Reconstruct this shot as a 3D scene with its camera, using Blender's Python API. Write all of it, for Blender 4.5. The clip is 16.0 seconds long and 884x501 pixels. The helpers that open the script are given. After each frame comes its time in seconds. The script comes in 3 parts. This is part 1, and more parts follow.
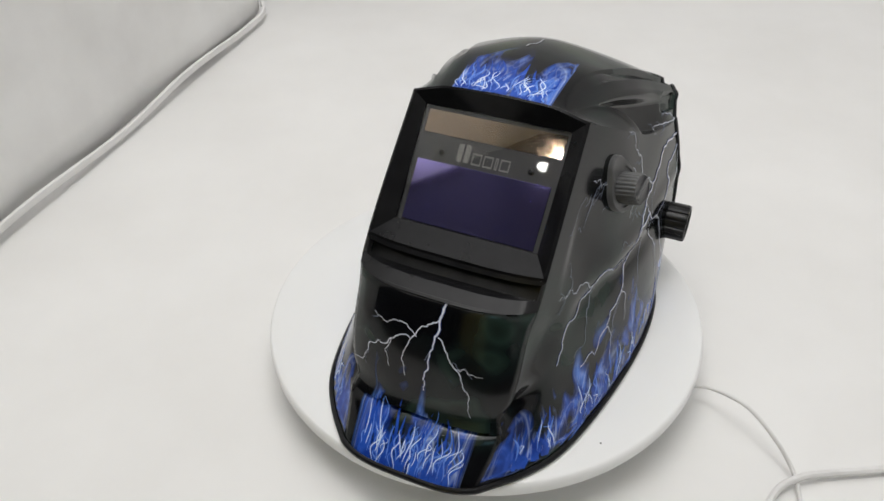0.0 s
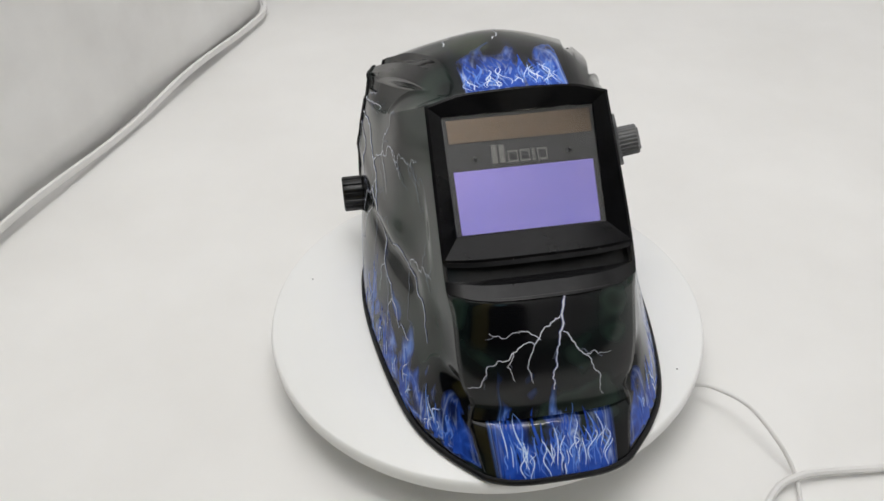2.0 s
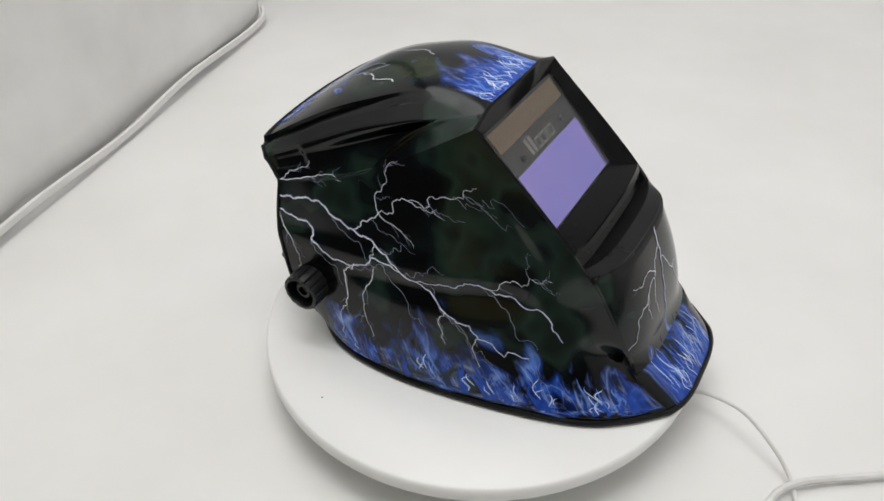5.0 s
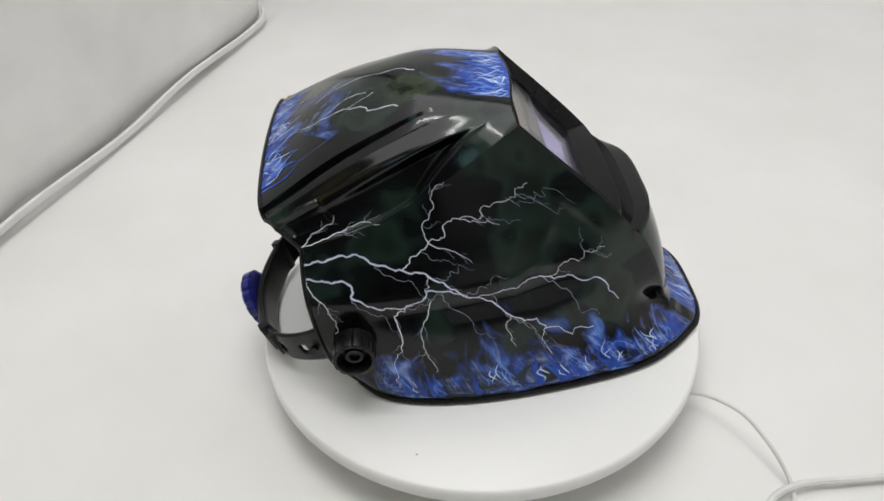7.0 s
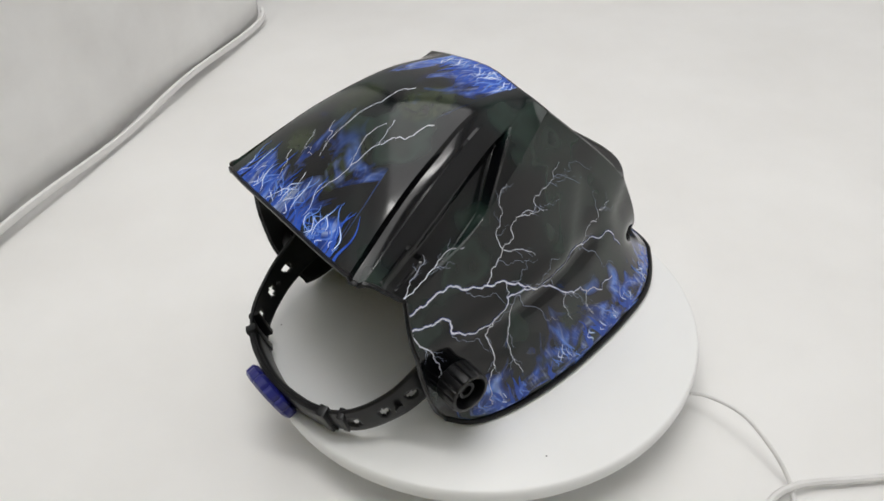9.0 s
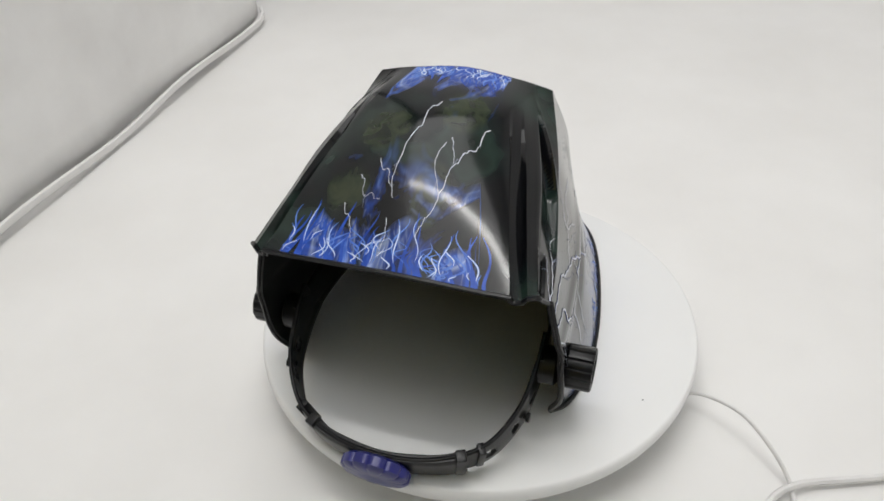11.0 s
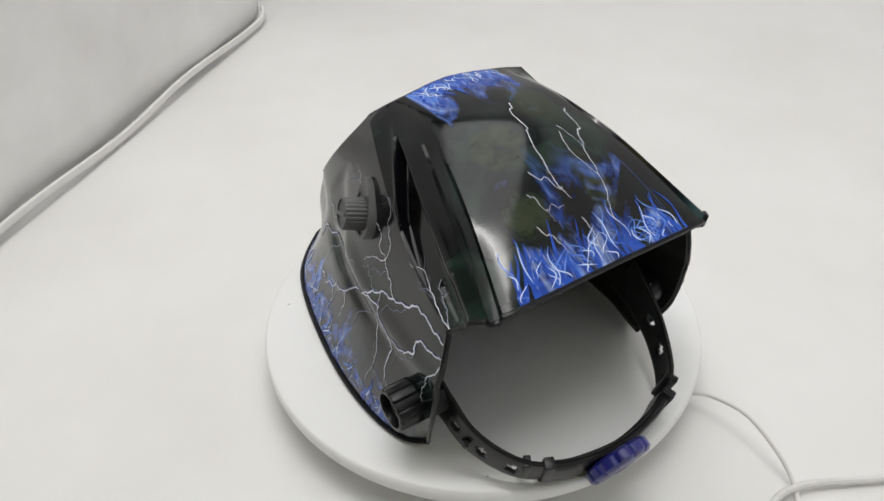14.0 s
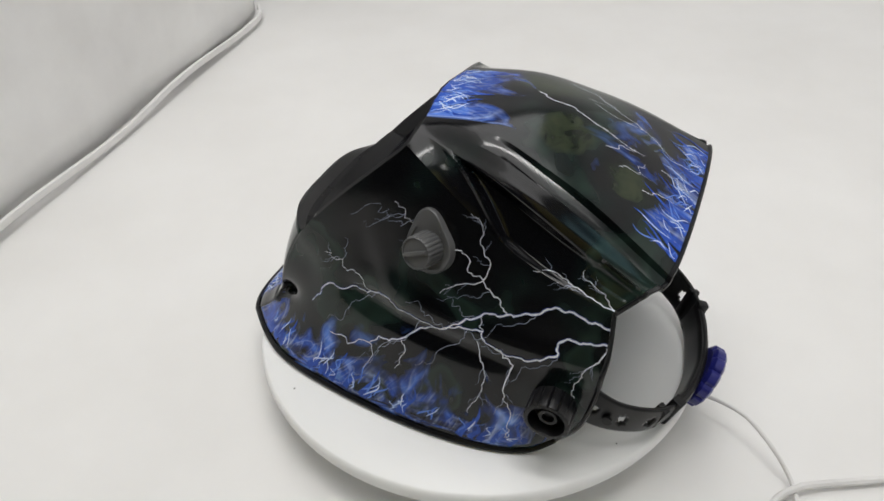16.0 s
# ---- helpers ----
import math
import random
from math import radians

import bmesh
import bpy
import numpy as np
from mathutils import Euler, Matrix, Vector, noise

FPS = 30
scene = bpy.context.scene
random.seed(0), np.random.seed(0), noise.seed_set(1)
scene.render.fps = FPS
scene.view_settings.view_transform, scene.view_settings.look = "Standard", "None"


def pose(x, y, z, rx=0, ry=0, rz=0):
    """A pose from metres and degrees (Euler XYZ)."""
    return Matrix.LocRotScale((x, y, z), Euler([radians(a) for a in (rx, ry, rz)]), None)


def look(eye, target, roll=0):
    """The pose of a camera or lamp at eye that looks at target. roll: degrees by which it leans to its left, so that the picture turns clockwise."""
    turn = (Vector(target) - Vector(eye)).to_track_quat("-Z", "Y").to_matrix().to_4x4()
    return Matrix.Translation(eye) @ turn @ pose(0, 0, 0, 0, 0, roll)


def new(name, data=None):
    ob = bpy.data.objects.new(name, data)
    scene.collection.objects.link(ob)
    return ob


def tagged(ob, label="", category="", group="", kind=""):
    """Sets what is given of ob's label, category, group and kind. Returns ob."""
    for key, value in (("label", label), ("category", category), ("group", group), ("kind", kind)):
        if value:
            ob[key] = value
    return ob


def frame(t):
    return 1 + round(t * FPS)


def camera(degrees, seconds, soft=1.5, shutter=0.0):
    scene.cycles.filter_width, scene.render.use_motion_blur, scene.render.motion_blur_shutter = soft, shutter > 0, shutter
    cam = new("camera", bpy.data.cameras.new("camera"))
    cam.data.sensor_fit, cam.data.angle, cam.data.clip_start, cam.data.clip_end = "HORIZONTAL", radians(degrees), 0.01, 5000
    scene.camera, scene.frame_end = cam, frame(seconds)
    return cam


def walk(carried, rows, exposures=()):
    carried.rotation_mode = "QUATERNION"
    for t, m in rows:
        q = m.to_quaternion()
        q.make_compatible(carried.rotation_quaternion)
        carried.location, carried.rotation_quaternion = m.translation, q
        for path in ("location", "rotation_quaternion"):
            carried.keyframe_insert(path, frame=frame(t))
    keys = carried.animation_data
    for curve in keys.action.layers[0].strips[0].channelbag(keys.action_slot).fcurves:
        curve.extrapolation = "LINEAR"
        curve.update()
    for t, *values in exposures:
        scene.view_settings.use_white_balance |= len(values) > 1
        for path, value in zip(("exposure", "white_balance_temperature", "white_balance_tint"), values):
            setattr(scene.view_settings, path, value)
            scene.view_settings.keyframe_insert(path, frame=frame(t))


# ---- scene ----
cam = camera(58.4, 16.0, soft=1.6)
LEAN = pose(0, 0, 0, 0, 0, -1.67)
walk(cam, [
    (0.0, pose(-0.0000, -0.4879, 0.4904, 51.57, 0, 3.94) @ LEAN),
    (2.0, pose(-0.0003, -0.4889, 0.4907, 51.50, 0, 4.00) @ LEAN),
    (4.0, pose(0.0027, -0.4885, 0.4905, 51.81, 0, 4.03) @ LEAN),
    (7.0, pose(0.0059, -0.4865, 0.4886, 52.04, 0, 4.18) @ LEAN),
    (11.0, pose(0.0064, -0.4856, 0.4884, 52.00, 0, 4.12) @ LEAN),
    (14.0, pose(0.0043, -0.4839, 0.4877, 51.94, 0, 4.12) @ LEAN),
    (16.0, pose(0.0047, -0.4799, 0.4878, 51.77, 0, 3.96) @ LEAN),
], [(0.0, 0.0), (0.6, 0.0), (1.0, -0.10), (1.5, -0.13), (1.9, -0.02), (2.4, 0.0), (3.0, -0.12), (3.5, -0.08), (3.9, 0.01), (16.0, 0.01)])

HT = 0.045          # height of the platter's top above the sheet
SPIN = 17.02       # degrees per second
START = -22.1       # platter's angle at the start
SEAT = -0.1         # helmet's turn on the platter

# ---- light ----
world = bpy.data.worlds.new("world")
scene.world = world
world.use_nodes = True
world.node_tree.nodes["Background"].inputs["Color"].default_value = (0.9, 0.95, 1.0, 1)
world.node_tree.nodes["Background"].inputs["Strength"].default_value = 0.0


def area(name, eye, target, sx, sy, watts, color=(1, 1, 1)):
    data = bpy.data.lights.new(name, "AREA")
    data.shape, data.size, data.size_y, data.energy, data.color = "RECTANGLE", sx, sy, watts, color
    ob = new(name, data)
    ob.matrix_world = look(eye, target)
    return ob


tube = area("ceiling_light_tube", (0.0, -0.27, 1.48), (0.0, -0.27, 0), 0.85, 0.035, 4.4, (1, 0.985, 0.96))
tube.matrix_world = pose(0.0, -0.27, 1.48, 0, 0, -12)
# added broad overhead fill, in place of diffuse light from the ceiling
area("overhead_soft_fill", (-0.10, 0.25, 2.45), (-0.10, 0.26, 0), 1.38, 2.7, 25.8, (1, 0.992, 0.992))
for k in range(2):
    area("wall_spot_light", (-0.70 + 0.03 * k, -0.79, 1.43 + 0.05 * k), (0, -0.1, 0.15), 0.022, 0.022, 0.10, (1, 0.97, 0.92))
scene.view_settings.exposure = 0.0


# ---- materials ----
def material(name):
    m = bpy.data.materials.new(name)
    m.use_nodes = True
    return m, m.node_tree.nodes, m.node_tree.links, m.node_tree.nodes["Principled BSDF"]


def mapped(nodes, links, scale, coord="Object"):
    tc = nodes.new("ShaderNodeTexCoord")
    mp = nodes.new("ShaderNodeMapping")
    mp.inputs["Scale"].default_value = (scale, scale, scale) if not isinstance(scale, tuple) else scale
    links.new(tc.outputs[coord], mp.inputs["Vector"])
    return mp.outputs["Vector"]


def noise_tex(nodes, links, vec, scale, detail=4, rough=0.55, distort=0.0):
    n = nodes.new("ShaderNodeTexNoise")
    n.inputs["Scale"].default_value, n.inputs["Detail"].default_value = scale, detail
    n.inputs["Roughness"].default_value, n.inputs["Distortion"].default_value = rough, distort
    links.new(vec, n.inputs["Vector"])
    return n.outputs["Fac"]


def ramp(nodes, links, fac, stops):
    r = nodes.new("ShaderNodeValToRGB")
    e = r.color_ramp.elements
    while len(e) < len(stops):
        e.new(0.5)
    for el, (pos, col) in zip(e, stops):
        el.position, el.color = pos, (*col, 1)
    links.new(fac, r.inputs["Fac"])
    return r.outputs["Color"]


def math_node(nodes, links, op, a, b=0.0, clamp=False):
    n = nodes.new("ShaderNodeMath")
    n.operation, n.use_clamp = op, clamp
    for i, v in enumerate((a, b)):
        if isinstance(v, (int, float)):
            n.inputs[i].default_value = v
        else:
            links.new(v, n.inputs[i])
    return n.outputs[0]


def mix_color(nodes, links, fac, a, b, blend="MIX"):
    n = nodes.new("ShaderNodeMix")
    n.data_type, n.blend_type = "RGBA", blend
    for sock, v in ((n.inputs[0], fac), (n.inputs[6], a), (n.inputs[7], b)):
        if isinstance(v, (int, float)):
            sock.default_value = v
        elif isinstance(v, tuple):
            sock.default_value = (*v, 1)
        else:
            links.new(v, sock)
    return n.outputs[2]


def bump(nodes, links, bsdf, fac, strength, distance):
    b = nodes.new("ShaderNodeBump")
    b.inputs["Strength"].default_value, b.inputs["Distance"].default_value = strength, distance
    links.new(fac, b.inputs["Height"])
    links.new(b.outputs["Normal"], bsdf.inputs["Normal"])


def plain(name, lo, hi, scale, rough, metal=0.0, bump_strength=0.1, bump_scale=None, coat=0.0, bump_dist=0.0005, spec=0.5):
    m, n, l, b = material(name)
    v = mapped(n, l, 1.0)
    f = noise_tex(n, l, v, scale, 6)
    l.new(ramp(n, l, f, [(0.3, lo), (0.7, hi)]), b.inputs["Base Color"])
    b.inputs["Roughness"].default_value, b.inputs["Metallic"].default_value = rough, metal
    b.inputs["Coat Weight"].default_value, b.inputs["Coat Roughness"].default_value = coat, 0.04
    b.inputs["Specular IOR Level"].default_value = spec
    if bump_strength:
        bump(n, l, b, noise_tex(n, l, v, bump_scale or scale * 6, 3), bump_strength, bump_dist)
    return m


M_SHEET = plain("white_sheet", (0.80, 0.79, 0.775), (0.85, 0.843, 0.832), 6, 0.65, 0, 0.06, 14)
M_FABRIC = plain("grey_white_fabric", (0.76, 0.75, 0.74), (0.87, 0.865, 0.855), 7, 0.8, 0, 0.35, 9, bump_dist=0.004)
M_HEM = plain("white_hem", (0.78, 0.775, 0.76), (0.84, 0.835, 0.82), 12, 0.7, 0, 0.1, 60)
M_WALL = plain("room_wall_paint", (0.020, 0.0195, 0.020), (0.030, 0.029, 0.029), 3, 0.8, 0, 0.05)
M_FLOOR = plain("dark_grey_floor", (0.045, 0.044, 0.043), (0.070, 0.069, 0.067), 5, 0.6, 0, 0.05)
M_WHITE_WALL = plain("white_wall_paint", (0.76, 0.755, 0.745), (0.82, 0.815, 0.81), 3, 0.8, 0, 0.05)
M_PLATTER = plain("white_platter_plastic", (0.87, 0.873, 0.87), (0.90, 0.903, 0.90), 9, 0.38, 0, 0.03, 200)
M_CABLE = plain("white_cable_rubber", (0.70, 0.69, 0.68), (0.78, 0.77, 0.76), 30, 0.45, 0, 0.03)
M_BLACK = plain("black_moulded_plastic", (0.005, 0.005, 0.006), (0.010, 0.010, 0.011), 60, 0.34, 0, 0.12, 900, bump_dist=0.0002, spec=0.32)
M_TRIM = plain("black_edge_trim", (0.004, 0.004, 0.005), (0.008, 0.008, 0.009), 60, 0.28, 0, 0.05, 600, bump_dist=0.0002, spec=0.25)
M_FRAME = plain("black_frame_plastic", (0.004, 0.004, 0.0045), (0.008, 0.008, 0.009), 70, 0.17, 0, 0.05, 900, bump_dist=0.0002, spec=0.13)
M_SHELF = plain("charcoal_satin_plastic", (0.008, 0.008, 0.009), (0.014, 0.014, 0.015), 70, 0.24, 0, 0.06, 900, bump_dist=0.0002, spec=0.25)
M_INNER = plain("matt_black_inside", (0.006, 0.006, 0.006), (0.010, 0.010, 0.010), 50, 0.55, 0, 0.05, 500, bump_dist=0.0002)
M_GREY = plain("grey_moulded_plastic", (0.085, 0.086, 0.088), (0.115, 0.116, 0.118), 60, 0.42, 0, 0.08, 800, bump_dist=0.0002)
M_BLUE = plain("blue_translucent_plastic", (0.013, 0.015, 0.14), (0.020, 0.023, 0.20), 60, 0.28, 0, 0.05, 500, bump_dist=0.0002)
M_CARTRIDGE = plain("dark_cartridge_plastic", (0.026, 0.026, 0.028), (0.034, 0.034, 0.037), 70, 0.45, 0, 0.08, 900, bump_dist=0.0002)
M_SOLAR = plain("brown_solar_cell", (0.215, 0.165, 0.122), (0.240, 0.185, 0.138), 20, 0.07, 1.0, 0.0)
M_SENSOR = plain("sensor_black", (0.004, 0.004, 0.005), (0.008, 0.008, 0.01), 60, 0.12, 0, 0)
M_MARK = plain("pale_grey_print", (0.16, 0.155, 0.15), (0.22, 0.215, 0.21), 80, 0.4, 0, 0)
M_DOOR = plain("honey_wood_door", (0.50, 0.41, 0.10), (0.64, 0.54, 0.15), 7, 0.45, 0, 0.08, 40)
M_FRINGE = plain("violet_blue_print", (0.040, 0.060, 0.22), (0.08, 0.11, 0.34), 60, 0.2, 0, 0, spec=0.3)
M_TWIG = plain("grey_blue_print", (0.22, 0.25, 0.34), (0.36, 0.40, 0.50), 60, 0.2, 0, 0, spec=0.3)
M_WISP = plain("pale_flame_print", (0.48, 0.66, 0.95), (0.86, 0.92, 0.98), 150, 0.2, 0, 0, spec=0.3)
M_HAZE = plain("mid_blue_flame_print", (0.050, 0.14, 0.60), (0.16, 0.32, 0.82), 120, 0.2, 0, 0, spec=0.3)
M_TONGUE = plain("deep_blue_flame_print", (0.010, 0.040, 0.30), (0.030, 0.11, 0.58), 90, 0.2, 0, 0, spec=0.3)
M_BOLT = plain("white_blue_lightning_print", (0.68, 0.72, 0.86), (0.90, 0.92, 0.97), 60, 0.2, 0, 0, spec=0.3)


def daylight():
    """Bluish daylight behind the window's pane."""
    m, n, l, b = material("window_daylight")
    v = mapped(n, l, 1.0)
    l.new(ramp(n, l, noise_tex(n, l, v, 3.5, 2), [(0.35, (0.25, 0.75, 1.0)), (0.65, (0.55, 0.95, 1.0))]), b.inputs["Emission Color"])
    b.inputs["Base Color"].default_value = (0.1, 0.1, 0.1, 1)
    b.inputs["Emission Strength"].default_value = 1.2
    return m


def filter_glass():
    m, n, l, b = material("violet_filter_glass")
    v = mapped(n, l, 1.0)
    f = noise_tex(n, l, v, 12, 3, 0.5)
    l.new(ramp(n, l, f, [(0.3, (0.34, 0.33, 0.93)), (0.7, (0.50, 0.42, 0.97))]), b.inputs["Base Color"])
    b.inputs["Metallic"].default_value, b.inputs["Roughness"].default_value = 1.0, 0.05
    return m


def clear_cover():
    m, n, l, b = material("clear_cover_lens")
    n.remove(b)
    out = n["Material Output"]
    tr = n.new("ShaderNodeBsdfTransparent")
    gl = n.new("ShaderNodeBsdfGlossy")
    gl.inputs["Roughness"].default_value = 0.02
    lw = n.new("ShaderNodeLayerWeight")
    lw.inputs["Blend"].default_value = 0.5
    gloss = math_node(n, l, "ADD", math_node(n, l, "MULTIPLY", math_node(n, l, "POWER", lw.outputs["Facing"], 4.0), 0.35), 0.03)
    mx = n.new("ShaderNodeMixShader")
    l.new(gloss, mx.inputs[0]), l.new(tr.outputs[0], mx.inputs[1]), l.new(gl.outputs[0], mx.inputs[2])
    l.new(mx.outputs[0], out.inputs["Surface"])
    return m


def painted(name):
    """Gloss black shell print: dark green blotches, blue flames that climb from the print's edge (UV: along, height in decimetres)."""
    m, n, l, b = material(name)
    v = mapped(n, l, 1.0)
    blot = noise_tex(n, l, v, 21, 2, 0.45)
    base = ramp(n, l, blot, [(0.47, (0.0030, 0.0032, 0.0042)), (0.55, (0.005, 0.009, 0.009)), (0.61, (0.016, 0.030, 0.024)), (0.70, (0.009, 0.015, 0.012))])
    # olive blotches on the crown
    xyz = n.new("ShaderNodeSeparateXYZ")
    l.new(v, xyz.inputs[0])
    ragged = math_node(n, l, "MULTIPLY", math_node(n, l, "SUBTRACT", noise_tex(n, l, v, 70, 2, 0.5, 0.6), 0.5), 1.1)
    spots = None
    for cx, cy, rx, ry in ((-0.0195, 0.047, 0.0150, 0.0200), (0.0235, 0.070, 0.0165, 0.0165), (-0.0165, 0.109, 0.0105, 0.0180), (0.034, 0.112, 0.0130, 0.0130)):
        dx = math_node(n, l, "POWER", math_node(n, l, "MULTIPLY", math_node(n, l, "SUBTRACT", xyz.outputs[0], cx), 1 / rx), 2.0)
        dy = math_node(n, l, "POWER", math_node(n, l, "MULTIPLY", math_node(n, l, "SUBTRACT", xyz.outputs[1], cy), 1 / ry), 2.0)
        d = math_node(n, l, "ADD", math_node(n, l, "ADD", dx, dy), ragged)
        spot = n.new("ShaderNodeMapRange")
        spot.inputs["From Min"].default_value, spot.inputs["From Max"].default_value = 1.25, 0.65
        l.new(d, spot.inputs["Value"])
        spots = spot.outputs[0] if spots is None else math_node(n, l, "MAXIMUM", spots, spot.outputs[0])
    spots = math_node(n, l, "MULTIPLY", spots, math_node(n, l, "GREATER_THAN", xyz.outputs[2], 0.15))
    olive = ramp(n, l, noise_tex(n, l, v, 95, 2, 0.5, 0.8), [(0.36, (0.008, 0.012, 0.008)), (0.50, (0.021, 0.030, 0.015)), (0.72, (0.034, 0.044, 0.022))])
    base = mix_color(n, l, spots, base, olive)
    uv = n.new("ShaderNodeUVMap")
    uv.uv_map = "print"
    sep = n.new("ShaderNodeSeparateXYZ")
    l.new(uv.outputs[0], sep.inputs[0])
    # tongues: noise stretched along the height, bent by a second noise
    stretch = n.new("ShaderNodeMapping")
    stretch.inputs["Scale"].default_value = (3.4, 2.4, 1)
    l.new(uv.outputs[0], stretch.inputs["Vector"])
    tong = noise_tex(n, l, stretch.outputs[0], 1.0, 3, 0.55, 1.6)
    h = math_node(n, l, "ADD", sep.outputs[1], math_node(n, l, "MULTIPLY", math_node(n, l, "SUBTRACT", tong, 0.5), -2.1))
    mask = n.new("ShaderNodeMapRange")
    mask.inputs["From Min"].default_value, mask.inputs["From Max"].default_value = 0.32, -0.10
    l.new(h, mask.inputs["Value"])
    near = n.new("ShaderNodeMapRange")
    near.inputs["From Min"].default_value, near.inputs["From Max"].default_value = 0.62, 0.32
    l.new(sep.outputs[1], near.inputs["Value"])
    flame = math_node(n, l, "MULTIPLY", mask.outputs[0], near.outputs[0], True)
    patch = noise_tex(n, l, uv.outputs[0], 2.3, 2, 0.5, 0.6)
    gaps = n.new("ShaderNodeMapRange")
    gaps.inputs["From Min"].default_value, gaps.inputs["From Max"].default_value = 0.32, 0.46
    l.new(patch, gaps.inputs["Value"])
    side = math_node(n, l, "MULTIPLY", math_node(n, l, "GREATER_THAN", sep.outputs[0], 20.0), math_node(n, l, "LESS_THAN", sep.outputs[0], 39.0))
    flame = math_node(n, l, "MULTIPLY", flame, math_node(n, l, "MAXIMUM", gaps.outputs[0], math_node(n, l, "SUBTRACT", 1.0, side)), True)
    blue = ramp(n, l, tong, [(0.30, (0.003, 0.008, 0.05)), (0.43, (0.009, 0.034, 0.24)), (0.58, (0.020, 0.080, 0.47)), (0.74, (0.13, 0.29, 0.82))])
    col = mix_color(n, l, flame, base, blue)
    # white-hot curls
    hot = None
    for sx, sy, wide, dist in ((7.0, 1.7, 10.0, 0.9), (12.0, 3.0, 11.0, 1.3), (19.0, 4.0, 10.0, 1.1)):
        st2 = n.new("ShaderNodeMapping")
        st2.inputs["Scale"].default_value = (sx, sy, 1)
        st2.inputs["Location"].default_value = (sx * 3.1, sy, 0)
        l.new(uv.outputs[0], st2.inputs["Vector"])
        fil = noise_tex(n, l, st2.outputs[0], 1.0, 1.5, 0.45, dist)
        line = math_node(n, l, "SUBTRACT", 1.0, math_node(n, l, "MULTIPLY", math_node(n, l, "ABSOLUTE", math_node(n, l, "SUBTRACT", fil, 0.52)), wide * 2.2), True)
        line = math_node(n, l, "POWER", line, 1.6)
        line = math_node(n, l, "MULTIPLY", line, 0.45)
        hot = line if hot is None else math_node(n, l, "MAXIMUM", hot, math_node(n, l, "MULTIPLY", line, 0.55))
    low = n.new("ShaderNodeMapRange")
    low.inputs["From Min"].default_value, low.inputs["From Max"].default_value = 0.60, 0.14
    l.new(sep.outputs[1], low.inputs["Value"])
    glow = n.new("ShaderNodeMapRange")
    glow.inputs["From Min"].default_value, glow.inputs["From Max"].default_value = 0.37, 0.56
    l.new(patch, glow.inputs["Value"])
    hot = math_node(n, l, "MULTIPLY", math_node(n, l, "MULTIPLY", hot, flame), math_node(n, l, "MULTIPLY", low.outputs[0], math_node(n, l, "ADD", glow.outputs[0], 0.28)), True)
    col = mix_color(n, l, hot, col, (0.66, 0.80, 0.97))
    l.new(col, b.inputs["Base Color"])
    b.inputs["Roughness"].default_value = 0.13
    b.inputs["Specular IOR Level"].default_value = 0.36
    bump(n, l, b, noise_tex(n, l, v, 45, 2), 0.03, 0.001)
    return m


M_PAINT = painted("flame_print_gloss_black")
M_DAYLIGHT = daylight()
M_FILTER = filter_glass()
M_COVER = clear_cover()


# ---- mesh helpers ----
def part(name, bm, mat, parent=None, label="", smooth=True):
    me = bpy.data.meshes.new(name)
    for f in bm.faces:
        f.smooth = smooth
    for e in bm.edges:
        if len(e.link_faces) == 2 and e.calc_face_angle(0.0) > math.radians(38):
            e.smooth = False
    bm.to_mesh(me)
    bm.free()
    for mm in (mat if isinstance(mat, (list, tuple)) else [mat]):
        me.materials.append(mm)
    ob = new(name, me)
    if parent:
        ob.parent = parent
    if label:
        tagged(ob, label)
    return ob


def catmull(pts, n):
    """n points along a smooth curve through pts, even in chord length."""
    pts = [Vector(q) for q in pts]
    lens = [0.0]
    for a, b in zip(pts, pts[1:]):
        lens.append(lens[-1] + (b - a).length)
    out = []
    for k in range(n):
        s = lens[-1] * k / (n - 1)
        i = max(j for j in range(len(pts) - 1) if lens[j] <= s + 1e-9)
        f = (s - lens[i]) / (lens[i + 1] - lens[i])
        p0, p1, p2 = pts[max(i - 1, 0)], pts[i], pts[i + 1]
        p3 = pts[min(i + 2, len(pts) - 1)]
        out.append(0.5 * ((2 * p1) + (p2 - p0) * f + (2 * p0 - 5 * p1 + 4 * p2 - p3) * f * f + (3 * p1 - p0 - 3 * p2 + p3) * f ** 3))
    return out


def grid_bm(rows, bm=None, closed=False):
    bm = bm or bmesh.new()
    vs = [[bm.verts.new(q) for q in r] for r in rows]
    for i in range(len(vs) - 1):
        m = len(vs[i])
        for j in range(m if closed else m - 1):
            bm.faces.new((vs[i][j], vs[i][(j + 1) % m], vs[i + 1][(j + 1) % m], vs[i + 1][j]))
    return bm, vs


